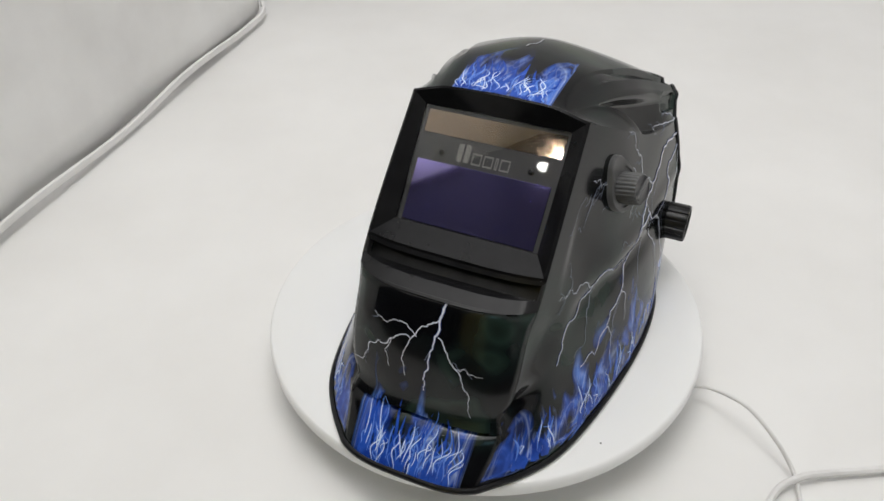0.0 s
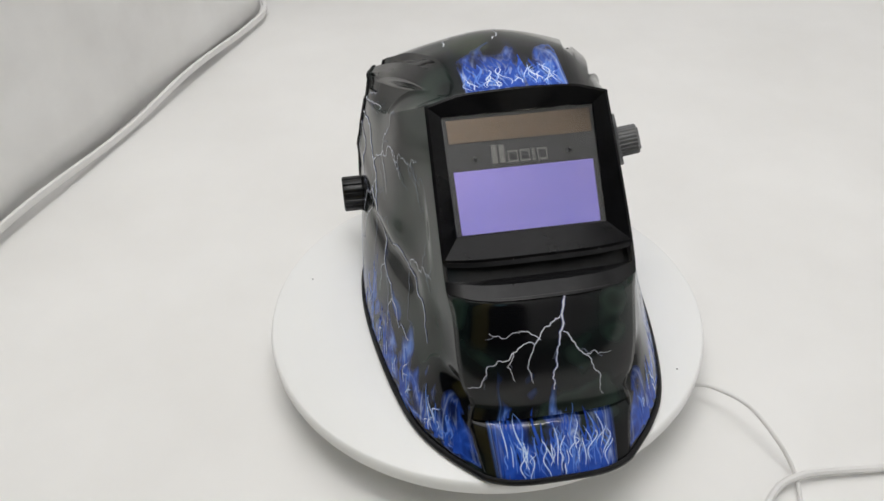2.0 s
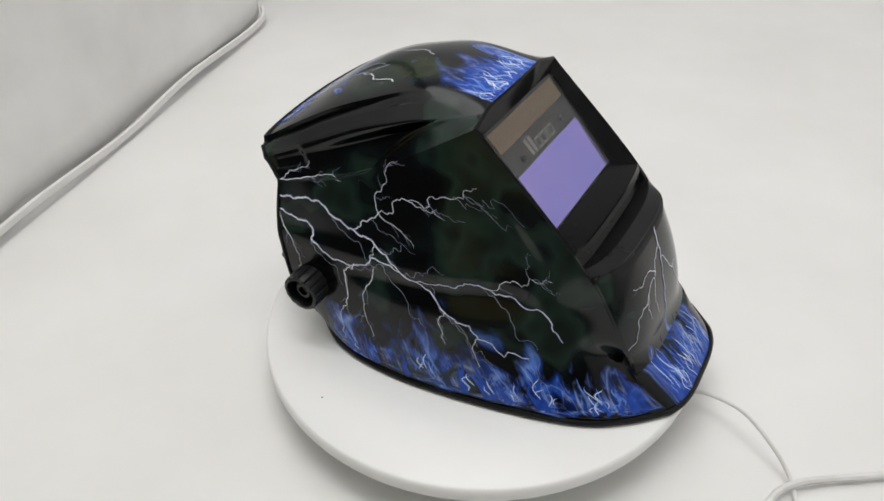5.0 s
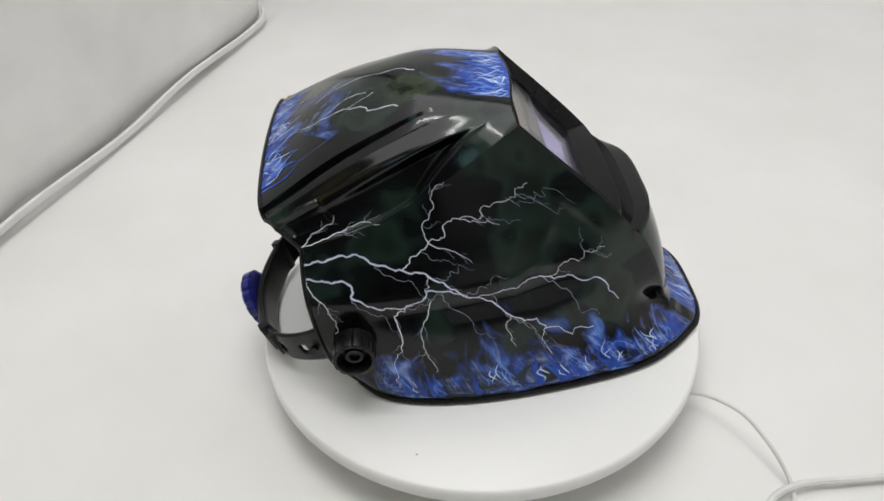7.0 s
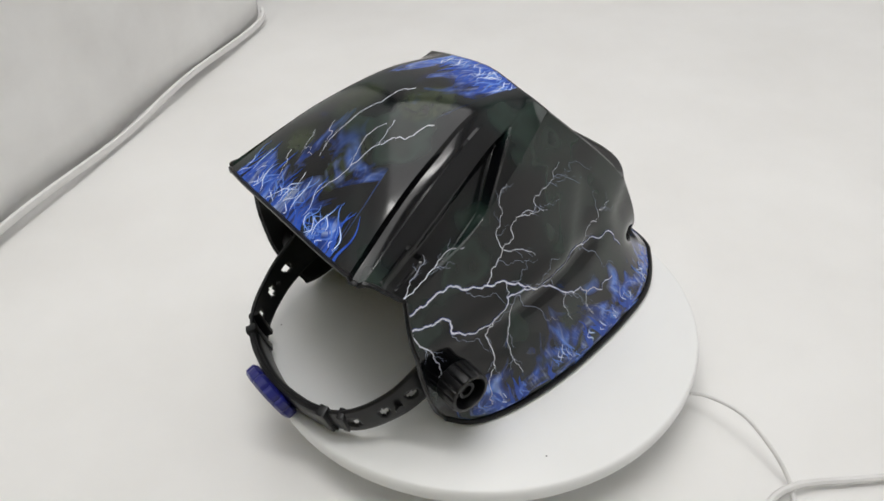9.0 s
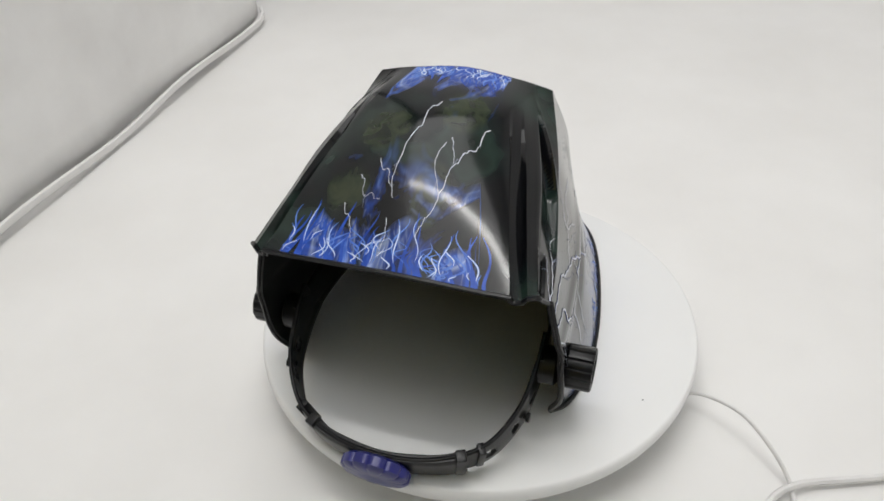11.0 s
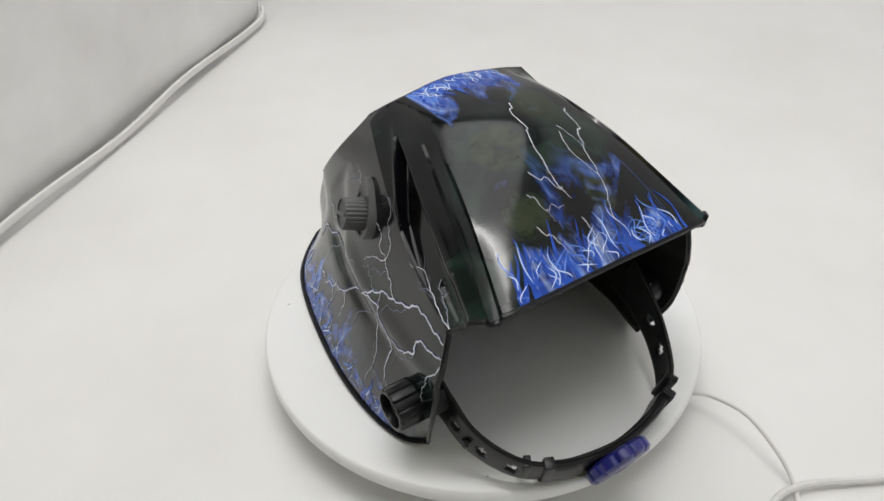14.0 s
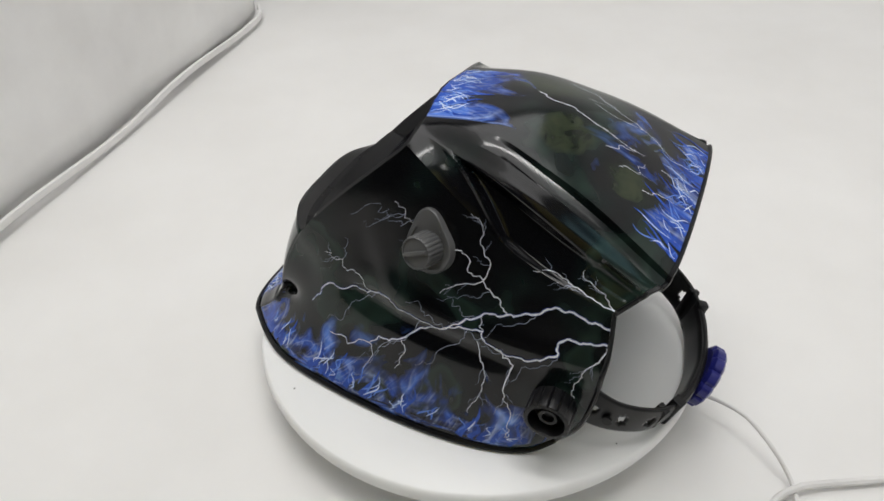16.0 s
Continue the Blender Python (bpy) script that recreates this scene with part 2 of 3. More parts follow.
def tube_bm(path, radius, sides=10, bm=None, closed=False, flat=None):
    """A round (or flat = (width, thickness, up)) bar along a path."""
    bm = bm or bmesh.new()
    path = [Vector(q) for q in path]
    rings = []
    for i, q in enumerate(path):
        a = path[(i - 1) % len(path)] if closed or i else q
        b = path[(i + 1) % len(path)] if closed or i < len(path) - 1 else q
        d = (b - a).normalized()
        up = Vector(flat[2]) if flat else Vector((0, 0, 1))
        side = d.cross(up)
        if side.length < 1e-5:
            side = d.cross(Vector((1, 0, 0)))
        side.normalize()
        up = side.cross(d)
        ring = []
        for k in range(sides):
            an = 2 * math.pi * (k + 0.5) / sides
            if flat:
                ca, sa = math.cos(an), math.sin(an)
                e = 0.35
                u = math.copysign(abs(sa) ** e, sa) * flat[0] / 2
                w = math.copysign(abs(ca) ** e, ca) * flat[1] / 2
            else:
                u, w = math.sin(an) * radius, math.cos(an) * radius
            ring.append(q + up * u + side * w)
        rings.append(ring)
    if closed:
        rings.append(rings[0])
    bm, vs = grid_bm(rings, bm, True)
    if not closed:
        bm.faces.new(vs[0][::-1]), bm.faces.new(vs[-1])
    else:
        bmesh.ops.remove_doubles(bm, verts=bm.verts, dist=1e-6)
    bmesh.ops.recalc_face_normals(bm, faces=bm.faces)
    return bm


def lathe_bm(profile, sides, wobble=None, bm=None):
    """Turn (radius, height) pairs round z; wobble(angle, i) scales the radius."""
    bm = bm or bmesh.new()
    rows = []
    for i, (r, z) in enumerate(profile):
        rows.append([Vector((r * (wobble(2 * math.pi * k / sides, i) if wobble else 1) * math.cos(2 * math.pi * k / sides),
                             r * (wobble(2 * math.pi * k / sides, i) if wobble else 1) * math.sin(2 * math.pi * k / sides), z)) for k in range(sides)])
    bm, vs = grid_bm(rows, bm, True)
    bm.faces.new(vs[0][::-1]), bm.faces.new(vs[-1])
    bmesh.ops.recalc_face_normals(bm, faces=bm.faces)
    return bm


def box_bm(sx, sy, sz, bevel=0.001, bm=None, segs=2):
    bm = bm or bmesh.new()
    bmesh.ops.create_cube(bm, size=1.0, matrix=Matrix.Diagonal((sx, sy, sz, 1)))
    if bevel:
        bmesh.ops.bevel(bm, geom=bm.edges[:], offset=bevel, segments=segs, affect="EDGES", profile=0.6)
    return bm


def moved(bm, m):
    bmesh.ops.transform(bm, matrix=m, verts=bm.verts)
    return bm


# ---- setting: white sheet, fabric side wall, room ----
def setting():
    # unseen dark floor past the sheet, added so the shell mirrors less white
    tagged(part("floor", moved(box_bm(4.0, 4.0, 0.1, 0), pose(0, -0.05, -0.056)), M_FLOOR, smooth=False), "unseen dark grey floor added to darken the shell's reflections", "floor", kind="structure")
    rows = []
    for j in range(61):
        y = -0.42 + 2.32 * j / 60
        rows.append([Vector((-0.79 + 1.88 * i / 60, y, 0.0015 * noise.noise(Vector((i * 0.13, j * 0.13, 0))) - 0.0015)) for i in range(61)])
    bm, _ = grid_bm(rows)
    sheet = part("backdrop_sheet", bm, M_SHEET)
    tagged(sheet, "seamless white photo backdrop sheet spread flat", "backdrop", kind="structure")
    s = sheet.modifiers.new("thick", "SOLIDIFY")
    s.thickness, s.offset = 0.0015, -1

    # unseen walls, set close and toned white or dark to shape the reflections
    def wall(name, sx, sy, sz, x, y, z, label, mat=M_WALL):
        ob = part(name, moved(box_bm(sx, sy, sz, 0), pose(x, y, z)), mat, smooth=False)
        tagged(ob, label, "ceiling" if name == "ceiling" else "wall", kind="structure")
    wall("wall_north", 4.2, 0.1, 2.6, 0, 1.96, 1.28, "unseen white wall added to brighten the lens's reflections", M_WHITE_WALL)
    wall("wall_south", 0.74, 0.1, 2.6, 0.80, -1.25, 1.28, "unseen white wall added for the lens and shell to mirror", M_WHITE_WALL)
    wall("wall_south_dark", 1.26, 0.1, 2.6, -0.20, -1.25, 1.28, "unseen dark wall beside the window, added to darken the lens")
    # door and small window on the dark wall
    door = part("door_1", moved(box_bm(0.46, 0.04, 2.05, 0.003), pose(-0.44, -1.178, 1.005)), M_DOOR, smooth=False)
    tagged(door, "honey-coloured wooden door in a dark wall", "door", kind="structure")
    part("door_handle", moved(box_bm(0.11, 0.02, 0.018, 0.004), pose(-0.28, -1.145, 1.0)), M_GREY, door)
    win = part("window_1", moved(box_bm(0.24, 0.012, 0.62, 0), pose(0.03, -1.193, 1.40)), M_DAYLIGHT, smooth=False)
    tagged(win, "narrow window with bluish daylight", "window", kind="structure")
    for x, z, w, h in ((0.03, 1.722, 0.30, 0.03), (0.03, 1.078, 0.30, 0.03), (-0.105, 1.40, 0.03, 0.614), (0.165, 1.40, 0.03, 0.614)):
        part("window_frame", moved(box_bm(w, 0.03, h, 0.002), pose(x, -1.185, z)), M_WALL, win, smooth=False)
    # unseen white sheets with slanting edges, added for the lens and shell to mirror
    def hung(name, edge, far, wall_at, turned):
        rows = []
        for j in range(25):
            z = 1.02 + 1.56 * j / 24
            a = edge(z)
            line = []
            for i in range(21):
                q = a + (far - a) * i / 20
                w = wall_at + 0.004 * math.sin(q * 19 + z)
                line.append(Vector((w, q, z)) if turned else Vector((q, w, z)))
            rows.append(line)
        bm, _ = grid_bm(rows)
        ob = solid(part(name, bm, M_SHEET), 0.002)
        tagged(ob, "unseen white sheet with a slanting edge, added as a reflector", "backdrop", kind="structure")
    hung("reflector_sheet_south", lambda z: 0.12 + (2.0 - z) * (0.56 if z < 2.0 else 0.40), 1.05, -1.165, False)
    hung("reflector_sheet_west", lambda z: -0.57 - (z - 1.08) * 0.42, 1.3, -0.785, True)
    wall("wall_west", 0.1, 3.9, 2.6, -0.85, -0.04, 1.28, "unseen dark wall added to darken the lens and shell")
    wall("wall_east", 0.1, 3.9, 2.6, 1.15, -0.04, 1.28, "unseen white wall added for the lens and shell to mirror", M_WHITE_WALL)
    wall("ceiling", 4.2, 4.1, 0.1, 0, -0.04, 2.63, "plain white ceiling", M_WHITE_WALL)


def side_screen():
    """Stiff white cloth screen that stands on the sheet; its hem is wavy."""
    thing = tagged(new("fabric_screen"), "upright grey-white cloth screen with a folded white hem", "screen")
    a, b = Vector(SCREEN_A), Vector(SCREEN_B)
    d = (b - a).normalized()
    nrm = Vector((d.y, -d.x, 0))
    if nrm.dot(Vector((0, 0, 0)) - a) < 0:
        nrm = -nrm
    n = 60
    rows = []
    for k in range(26):
        z = 0.010 + 0.9 * k / 25
        r = []
        for i in range(n):
            f = i / (n - 1)
            curl = max(0, (f - 0.93) / 0.07) ** 2 * 0.02
            w = 0.006 * noise.noise(Vector((f * 7, z * 5, 3.1))) + 0.002 * noise.noise(Vector((f * 23, z * 17, 1)))
            r.append(a.lerp(b, f) + nrm * (w - curl - z * 0.03) + Vector((0, 0, z)))
        rows.append(r)
    bm, _ = grid_bm(rows)
    ob = part("cloth", bm, M_FABRIC, thing)
    s = ob.modifiers.new("thick", "SOLIDIFY")
    s.thickness, s.offset = 0.004, -1
    path = []
    for i in range(n):
        f = i / (n - 1)
        sag = 0.006 * noise.noise(Vector((f * 5.5, 0, 7.7)))
        path.append(a.lerp(b, f) + nrm * (0.009 + sag - max(0, (f - 0.95) / 0.05) ** 2 * 0.02) + Vector((0, 0, 0.0125 + 0.003 * math.sin(f * 19))))
    part("hem", tube_bm(path, 0, 12, flat=(0.0090, 0.0055, (0, 0, 1))), M_HEM, thing, "folded white hem")


SCREEN_A, SCREEN_B = (-0.5870, -0.2057, 0), (-0.3543, 0.7485, 0)


# ---- turntable and cables ----
def turntable():
    thing = tagged(new("turntable"), "round white motorised display turntable on the sheet", "turntable")
    part("base", lathe_bm([(0.115, 0.0), (0.125, 0.002), (0.125, 0.024), (0.120, 0.028)], 72), M_PLATTER, thing)
    prof = [(0.160, HT - 0.014), (0.1722, HT - 0.0138), (0.1756, HT - 0.012), (0.1766, HT - 0.009), (0.1766, HT - 0.004), (0.1756, HT - 0.0012), (0.1739, HT), (0.10, HT), (0.03, HT)]
    platter = part("platter", lathe_bm(prof, 128), M_PLATTER, thing, "smooth white platter that turns")
    for x, y, r in ((0.128, -0.098, 0.0008), (-0.141, 0.058, 0.0007), (0.09, 0.135, 0.0006)):
        speck = part("speck", moved(lathe_bm([(r, 0), (r * 0.7, 0.0003)], 8), pose(x, y, HT)), M_MARK, platter)
    return thing, platter


def cables():
    t1 = tagged(new("power_cable"), "thin white power cable that leaves the turntable", "cable")
    part("cord", tube_bm(catmull(CABLE_1, 40), 0.0016, 8), M_CABLE, t1)
    t2 = tagged(new("lamp_cable"), "thick white cable lying across the sheet", "cable")
    part("cord", tube_bm(catmull(CABLE_2, 30), 0.0028, 8), M_CABLE, t2)


CABLE_1 = ((0.1456, -0.0626, 0.0180), (0.1654, -0.0602, 0.0180), (0.1784, -0.0667, 0.0220), (0.1981, -0.0872, 0.0260), (0.2140, -0.1113, 0.0180), (0.2239, -0.1289, 0.0060), (0.2232, -0.1500, 0.0030), (0.2130, -0.1928, 0.0030))
CABLE_2 = ((0.1847, -0.1780, 0.0035), (0.2083, -0.1445, 0.0040), (0.2257, -0.1352, 0.0070), (0.2435, -0.1298, 0.0050), (0.2925, -0.1229, 0.0040), (0.3736, -0.1095, 0.0040))

# ---- welding helmet: guide curves of its half shell, metres, x outwards, -y to the front ----
G_MID = ((0, -.0196, .2064), (0, .030, .2125), (0, .068, .2082), (0, .104, .1922), (0, .152, .159))
G_BAND = ((.0356, -.0166, .2036), (.042, .030, .2065), (.051, .068, .1962), (.060, .104, .1815), (.072, .149, .1555))
G_FIN = ((.049, -.0172, .2010), (.063, .030, .1925), (.0735, .066, .1805), (.081, .100, .1650), (.090, .1376, .149))
G_CREASE = ((.062, -.018, .1975), (.0755, .022, .174), (.085, .062, .152), (.092, .098, .141), (.0946, .1236, .1346))
G_WAIST = ((.063, -.105, .110), (.075, -.055, .108), (.088, -.010, .102), (.0955, .035, .099), (.099, .075, .098), (.102, .124, .098))
G_LOW = ((.056, -.143, .032), (.077, -.102, .045), (.096, -.040, .045), (.107, .020, .045), (.109, .070, .045), (.105, .115, .048))
G_RIM = ((.050, -.170, .003), (.071, -.148, .003), (.088, -.122, .003), (.100, -.084, .003), (.110, -.030, .003), (.114, .015, .003), (.112, .053, .003), (.105, .080, .004), (.096, .097, .012))
NU = 150
N_HOLLOW = 28


def smooth(t):
    t = min(max(t, 0), 1)
    return t * t * (3 - 2 * t)


def cr(p0, p1, p2, p3, f):
    return 0.5 * ((2 * p1) + (p2 - p0) * f + (2 * p0 - 5 * p1 + 4 * p2 - p3) * f * f + (3 * p1 - p0 - 3 * p2 + p3) * f ** 3)


def half_sections():
    """Rows (front to rear) of one side's section, from the top's middle down to the rim, and the columns that are creases."""
    g = [catmull(c, NU) for c in (G_MID, G_BAND, G_FIN, G_CREASE, G_WAIST, G_LOW, G_RIM)]
    rows, creases = [], {}
    mir = Vector((-1, 1, 1))
    for k in range(NU):
        u = k / (NU - 1)
        q = [c[k] for c in g]
        r = []
        n0 = 14
        for i in range(n0):                       # middle to band edge
            r.append(cr(q[1] * mir, q[0], q[1], q[2], i / n0))
        env = smooth((u - 0.20) / 0.50) * (1 - 0.35 * smooth((u - 0.80) / 0.20))
        n1 = 12
        for i in range(n1):                       # groove beside the band, then the fin
            f = i / n1
            pt = cr(q[0], q[1], q[2], q[2] + (q[2] - q[1]), f)
            groove = (-0.0056 if 2 <= i <= 5 else 0.0) + (0.0005 + 0.0009 * (f - 0.5) / 0.5 if i > 5 else 0.0)
            out = Vector((0.45, 0, 0.9))
            r.append(pt + out * groove * env)
        n2 = N_HOLLOW
        for i in range(n2):                       # hollow under the fin
            f = i / n2
            pt = q[2].lerp(q[3], f)
            edge = 0.14 + 0.38 * f                # the facet's rear ridge slants down to the crease
            hollow = 0.0080 * smooth((u - edge) / 0.032) * (1 - 0.85 * smooth((u - 0.45) / 0.48))
            hollow *= smooth((f - 0.04) / 0.20) * (1 - smooth((f - 0.86) / 0.14))
            hollow += 0.0022 * smooth((u - 0.80) / 0.03) * (1 - smooth((u - 0.94) / 0.05)) * (1 - smooth((f - 0.45) / 0.1))
            hollow -= 0.0020 * math.exp(-((u - edge) / 0.035) ** 2) * math.sin(math.pi * f)
            r.append(pt - Vector((0.8, 0, 0.55)) * hollow)
        side = [q[3], q[4], q[5], q[6]]
        for s in range(3):
            n3 = (16, 14, 9)[s]
            for i in range(n3 + (s == 2)):
                p0 = side[s - 1] if s else side[0] * 2 - side[1]
                p3 = side[s + 2] if s < 2 else side[3] * 2 - side[2]
                if s == 0:
                    p0 = side[0] + (side[0] - side[1]) * 0.3
                pt = cr(p0, side[s], side[s + 1], p3, i / n3)
                v = (len(r) - N_HOLLOW + 12) / 76
                dent = 0.0035 * math.exp(-((v - 0.775) / 0.022) ** 2) * smooth((u - 0.18) / 0.12) * (1 - smooth((u - 0.5) / 0.4))
                dent -= 0.0015 * math.exp(-((v - 0.73) / 0.03) ** 2) * smooth((u - 0.2) / 0.2)
                dent += 0.011 * math.exp(-((v - 0.868) / 0.022) ** 2 - ((u - 0.05) / 0.05) ** 2)
                fold = v - (0.60 + 0.42 * (u - 0.10))
                dent += 0.0014 * smooth(fold / 0.035) * (1 - smooth((fold - 0.035) / 0.09)) * smooth((u - 0.10) / 0.05) * (1 - smooth((u - 0.36) / 0.10))
                fold = v - (0.70 + 0.30 * u)
                dent += 0.0018 * smooth(fold / 0.035) * (1 - smooth((fold - 0.035) / 0.07)) * (1 - smooth((u - 0.10) / 0.08))
                r.append(pt - Vector((0.96, -0.2, 0.1)) * dent)
        rows.append(r)
    creases = {n0 + 1, n0 + 2, n0 + 5, n0 + 6, n0 + n1, n0 + n1 + 1, n0 + n1 + n2}
    return rows, creases, n0


HALF, CREASES, BAND_COL = half_sections()
NC = len(HALF[0])
COL_CREASE = 26 + N_HOLLOW
COL_WAIST = COL_CREASE + 16
COL_LOW = COL_WAIST + 14


def shell_mesh():
    """Both sides in one sheet with the print's UV: along, height above the flame's edge, in decimetres."""
    mir = Vector((-1, 1, 1))
    rows, uvs = [], []
    rim_len = [0.0]
    for k in range(1, NU):
        rim_len.append(rim_len[-1] + (HALF[k][-1] - HALF[k - 1][-1]).length)
    for k, r in enumerate(HALF):
        row, uvr = [], []
        drop = [0.0] * NC
        for j in range(NC - 2, -1, -1):
            drop[j] = drop[j + 1] + (r[j] - r[j + 1]).length
        for j in list(range(NC - 1, 0, -1)) + list(range(NC)):
            sgn = -1 if len(row) < NC - 1 else 1
            q = r[j] * mir if sgn < 0 else r[j]
            row.append(q)
            if j <= BAND_COL:
                front = (r[j] - HALF[0][j]).length
                rear = (r[j] - HALF[-1][j]).length
                hgt = min(front, rear) * (9 if front < rear else 7) - (0.08 if front < rear else 0.0)
                edge = 0.92 - 0.20 * k / NU
                if abs(q.x) > edge * abs(r[BAND_COL].x):
                    hgt += (abs(q.x) / abs(r[BAND_COL].x) - edge) * 7
                uvr.append((q.x * 7.5 + (7 if front < rear else 3), hgt))
            elif j < COL_WAIST:
                uvr.append((0, 5))
            else:
                uvr.append((rim_len[k] * 6.5 + 33, drop[j] * 7.6 - 0.05 + max(0, 0.009 - drop[j]) * 60 + 0.5 * smooth((rim_len[k] / rim_len[-1] - 0.86) / 0.14)))
        rows.append(row)
        uvs.append(uvr)
    bm, vs = grid_bm(rows)
    lay = bm.loops.layers.uv.new("print")
    where = {}
    for k in range(NU):
        for j, vert in enumerate(vs[k]):
            where[vert] = (uvs[k][j], j)
    sharp = {NC - 1 - c for c in CREASES} | {NC - 1 + c for c in CREASES}
    for f in bm.faces:
        for lp in f.loops:
            lp[lay].uv = where[lp.vert][0]
    for e in bm.edges:
        a, b = where[e.verts[0]][1], where[e.verts[1]][1]
        if a == b and a in sharp:
            e.smooth = False
    bmesh.ops.recalc_face_normals(bm, faces=bm.faces)
    mid = vs[NU // 2][NC - 1]
    if mid.normal.z < 0 or mid.link_faces[0].normal.z < 0:
        bmesh.ops.reverse_faces(bm, faces=bm.faces)
    return bm


def front_edge(j):
    return HALF[0][j]




def edge_between(f):
    """The side of the visor's mouth: f 0 at its top corner, 1 at the shelf."""
    s = COL_CREASE + f * (COL_WAIST - COL_CREASE)
    i = min(int(s), COL_WAIST - 1)
    return HALF[0][i].lerp(HALF[0][i + 1], s - i)


def strip_x(corner, s, bulge, lift=0.0):
    """A point across the front at s (-1 to 1) between mirrored corners, bulged forward."""
    full = 1 - abs(s) ** 3.6
    return Vector((corner.x * s, corner.y - bulge * full, corner.z + lift * full))


def chin_mesh():
    """Bulged front panel and the flared flame lip, from the shelf to the rim."""
    rows, hs = [], []
    ns = 41
    S = [-1 + 2 * i / (ns - 1) for i in range(ns)]
    for j in range(COL_WAIST, COL_LOW + 1):
        f = (j - COL_WAIST) / (COL_LOW - COL_WAIST)
        rows.append([strip_x(HALF[0][j], s, 0.017 - 0.010 * f, 0.005 * (1 - f) ** 2) for s in S])
        hs.append(0.045 + (1 - f) * 0.09)
    # ledge: the panel steps out into the lip
    c = HALF[0][COL_LOW]
    rows.append([strip_x(c + Vector((0.001, 0.0012, -0.0030)), s, 0.005) for s in S])
    hs.append(0.042)
    for j in range(COL_LOW + 1, NC):
        f = (j - COL_LOW) / (NC - 1 - COL_LOW)
        rows.append([strip_x(HALF[0][j], s, 0.006 + 0.003 * f, 0.004 * math.sin(math.pi * f)) for s in S])
        hs.append(0.040 * (1 - f))
    bm, vs = grid_bm(rows)
    lay = bm.loops.layers.uv.new("print")
    where = {}
    for i, r in enumerate(vs):
        for k, vert in enumerate(r):
            edge = max(0, abs(S[k]) - 0.72) * 6 if i > COL_LOW - COL_WAIST else max(0, abs(S[k]) - 0.6) * 3
            lip = i > COL_LOW - COL_WAIST
            where[vert] = (S[k] * 0.46 + 40, hs[i] * 6.5 - (0.20 if lip else 0.0) + edge)
    for f in bm.faces:
        for lp in f.loops:
            lp[lay].uv = where[lp.vert]
    bmesh.ops.recalc_face_normals(bm, faces=bm.faces)
    if sum(f.normal.y for f in bm.faces) > 0:
        bmesh.ops.reverse_faces(bm, faces=bm.faces)
    return bm


GLASS_T, GLASS_B = Vector((.0518, -.0206, .1900)), Vector((.0508, -.0751, .1307))
BROW_F = 0.83        # where the sill's edge meets the mouth's side


def on_glass(a, b, depth=0.0):
    """A point of the lens plane: a across (-1 to 1), b down (0 to 1), depth towards the inside."""
    c = GLASS_T.lerp(GLASS_B, b)
    return Vector((c.x * a, c.y, c.z)) + Vector((0, 0.738, -0.675)) * depth


def visor_frame_mesh():
    n = 24
    outer, inner = [], []
    for i in range(n + 1):                                     # top arc
        a = -1 + 2 * i / n
        s = abs(a) * COL_CREASE
        k = min(int(s), COL_CREASE - 1)
        q = HALF[0][k].lerp(HALF[0][k + 1], s - k)
        outer.append(Vector((math.copysign(q.x, a) if a else 0, q.y, q.z)))
        inner.append(on_glass(a, 0))
    for i in range(1, n + 1):                                  # down one side
        f = i / n
        outer.append(edge_between(f * BROW_F))
        inner.append(on_glass(1, f))
    end = edge_between(BROW_F)
    for i in range(1, n + 1):                                  # sill
        a = 1 - 2 * i / n
        outer.append(strip_x(end, a, 0.004))
        inner.append(on_glass(a, 1))
    for i in range(1, n):                                      # up the other side
        f = 1 - i / n
        q = edge_between(f * BROW_F)
        outer.append(Vector((-q.x, q.y, q.z)))
        inner.append(on_glass(-1, f))
    cen = sum(outer, Vector()) / len(outer)
    lip = [o.lerp(cen, 0.03) + Vector((0, -0.0008, 0.0008)) for o in outer]
    mid = [l.lerp(i, 0.5) for l, i in zip(lip, inner)]
    back = [i + Vector((0, 0.738, -0.675)) * 0.004 for i in inner]
    bm, vs = grid_bm([outer, lip, mid, inner, back], None, True)
    for e in bm.edges:
        e.smooth = not any(all(v in set(vs[r]) for v in e.verts) for r in (1, 3))
    bmesh.ops.recalc_face_normals(bm, faces=bm.faces)
    if sum(f.normal.z * f.calc_area() for f in bm.faces) < 0:
        bmesh.ops.reverse_faces(bm, faces=bm.faces)
    return bm


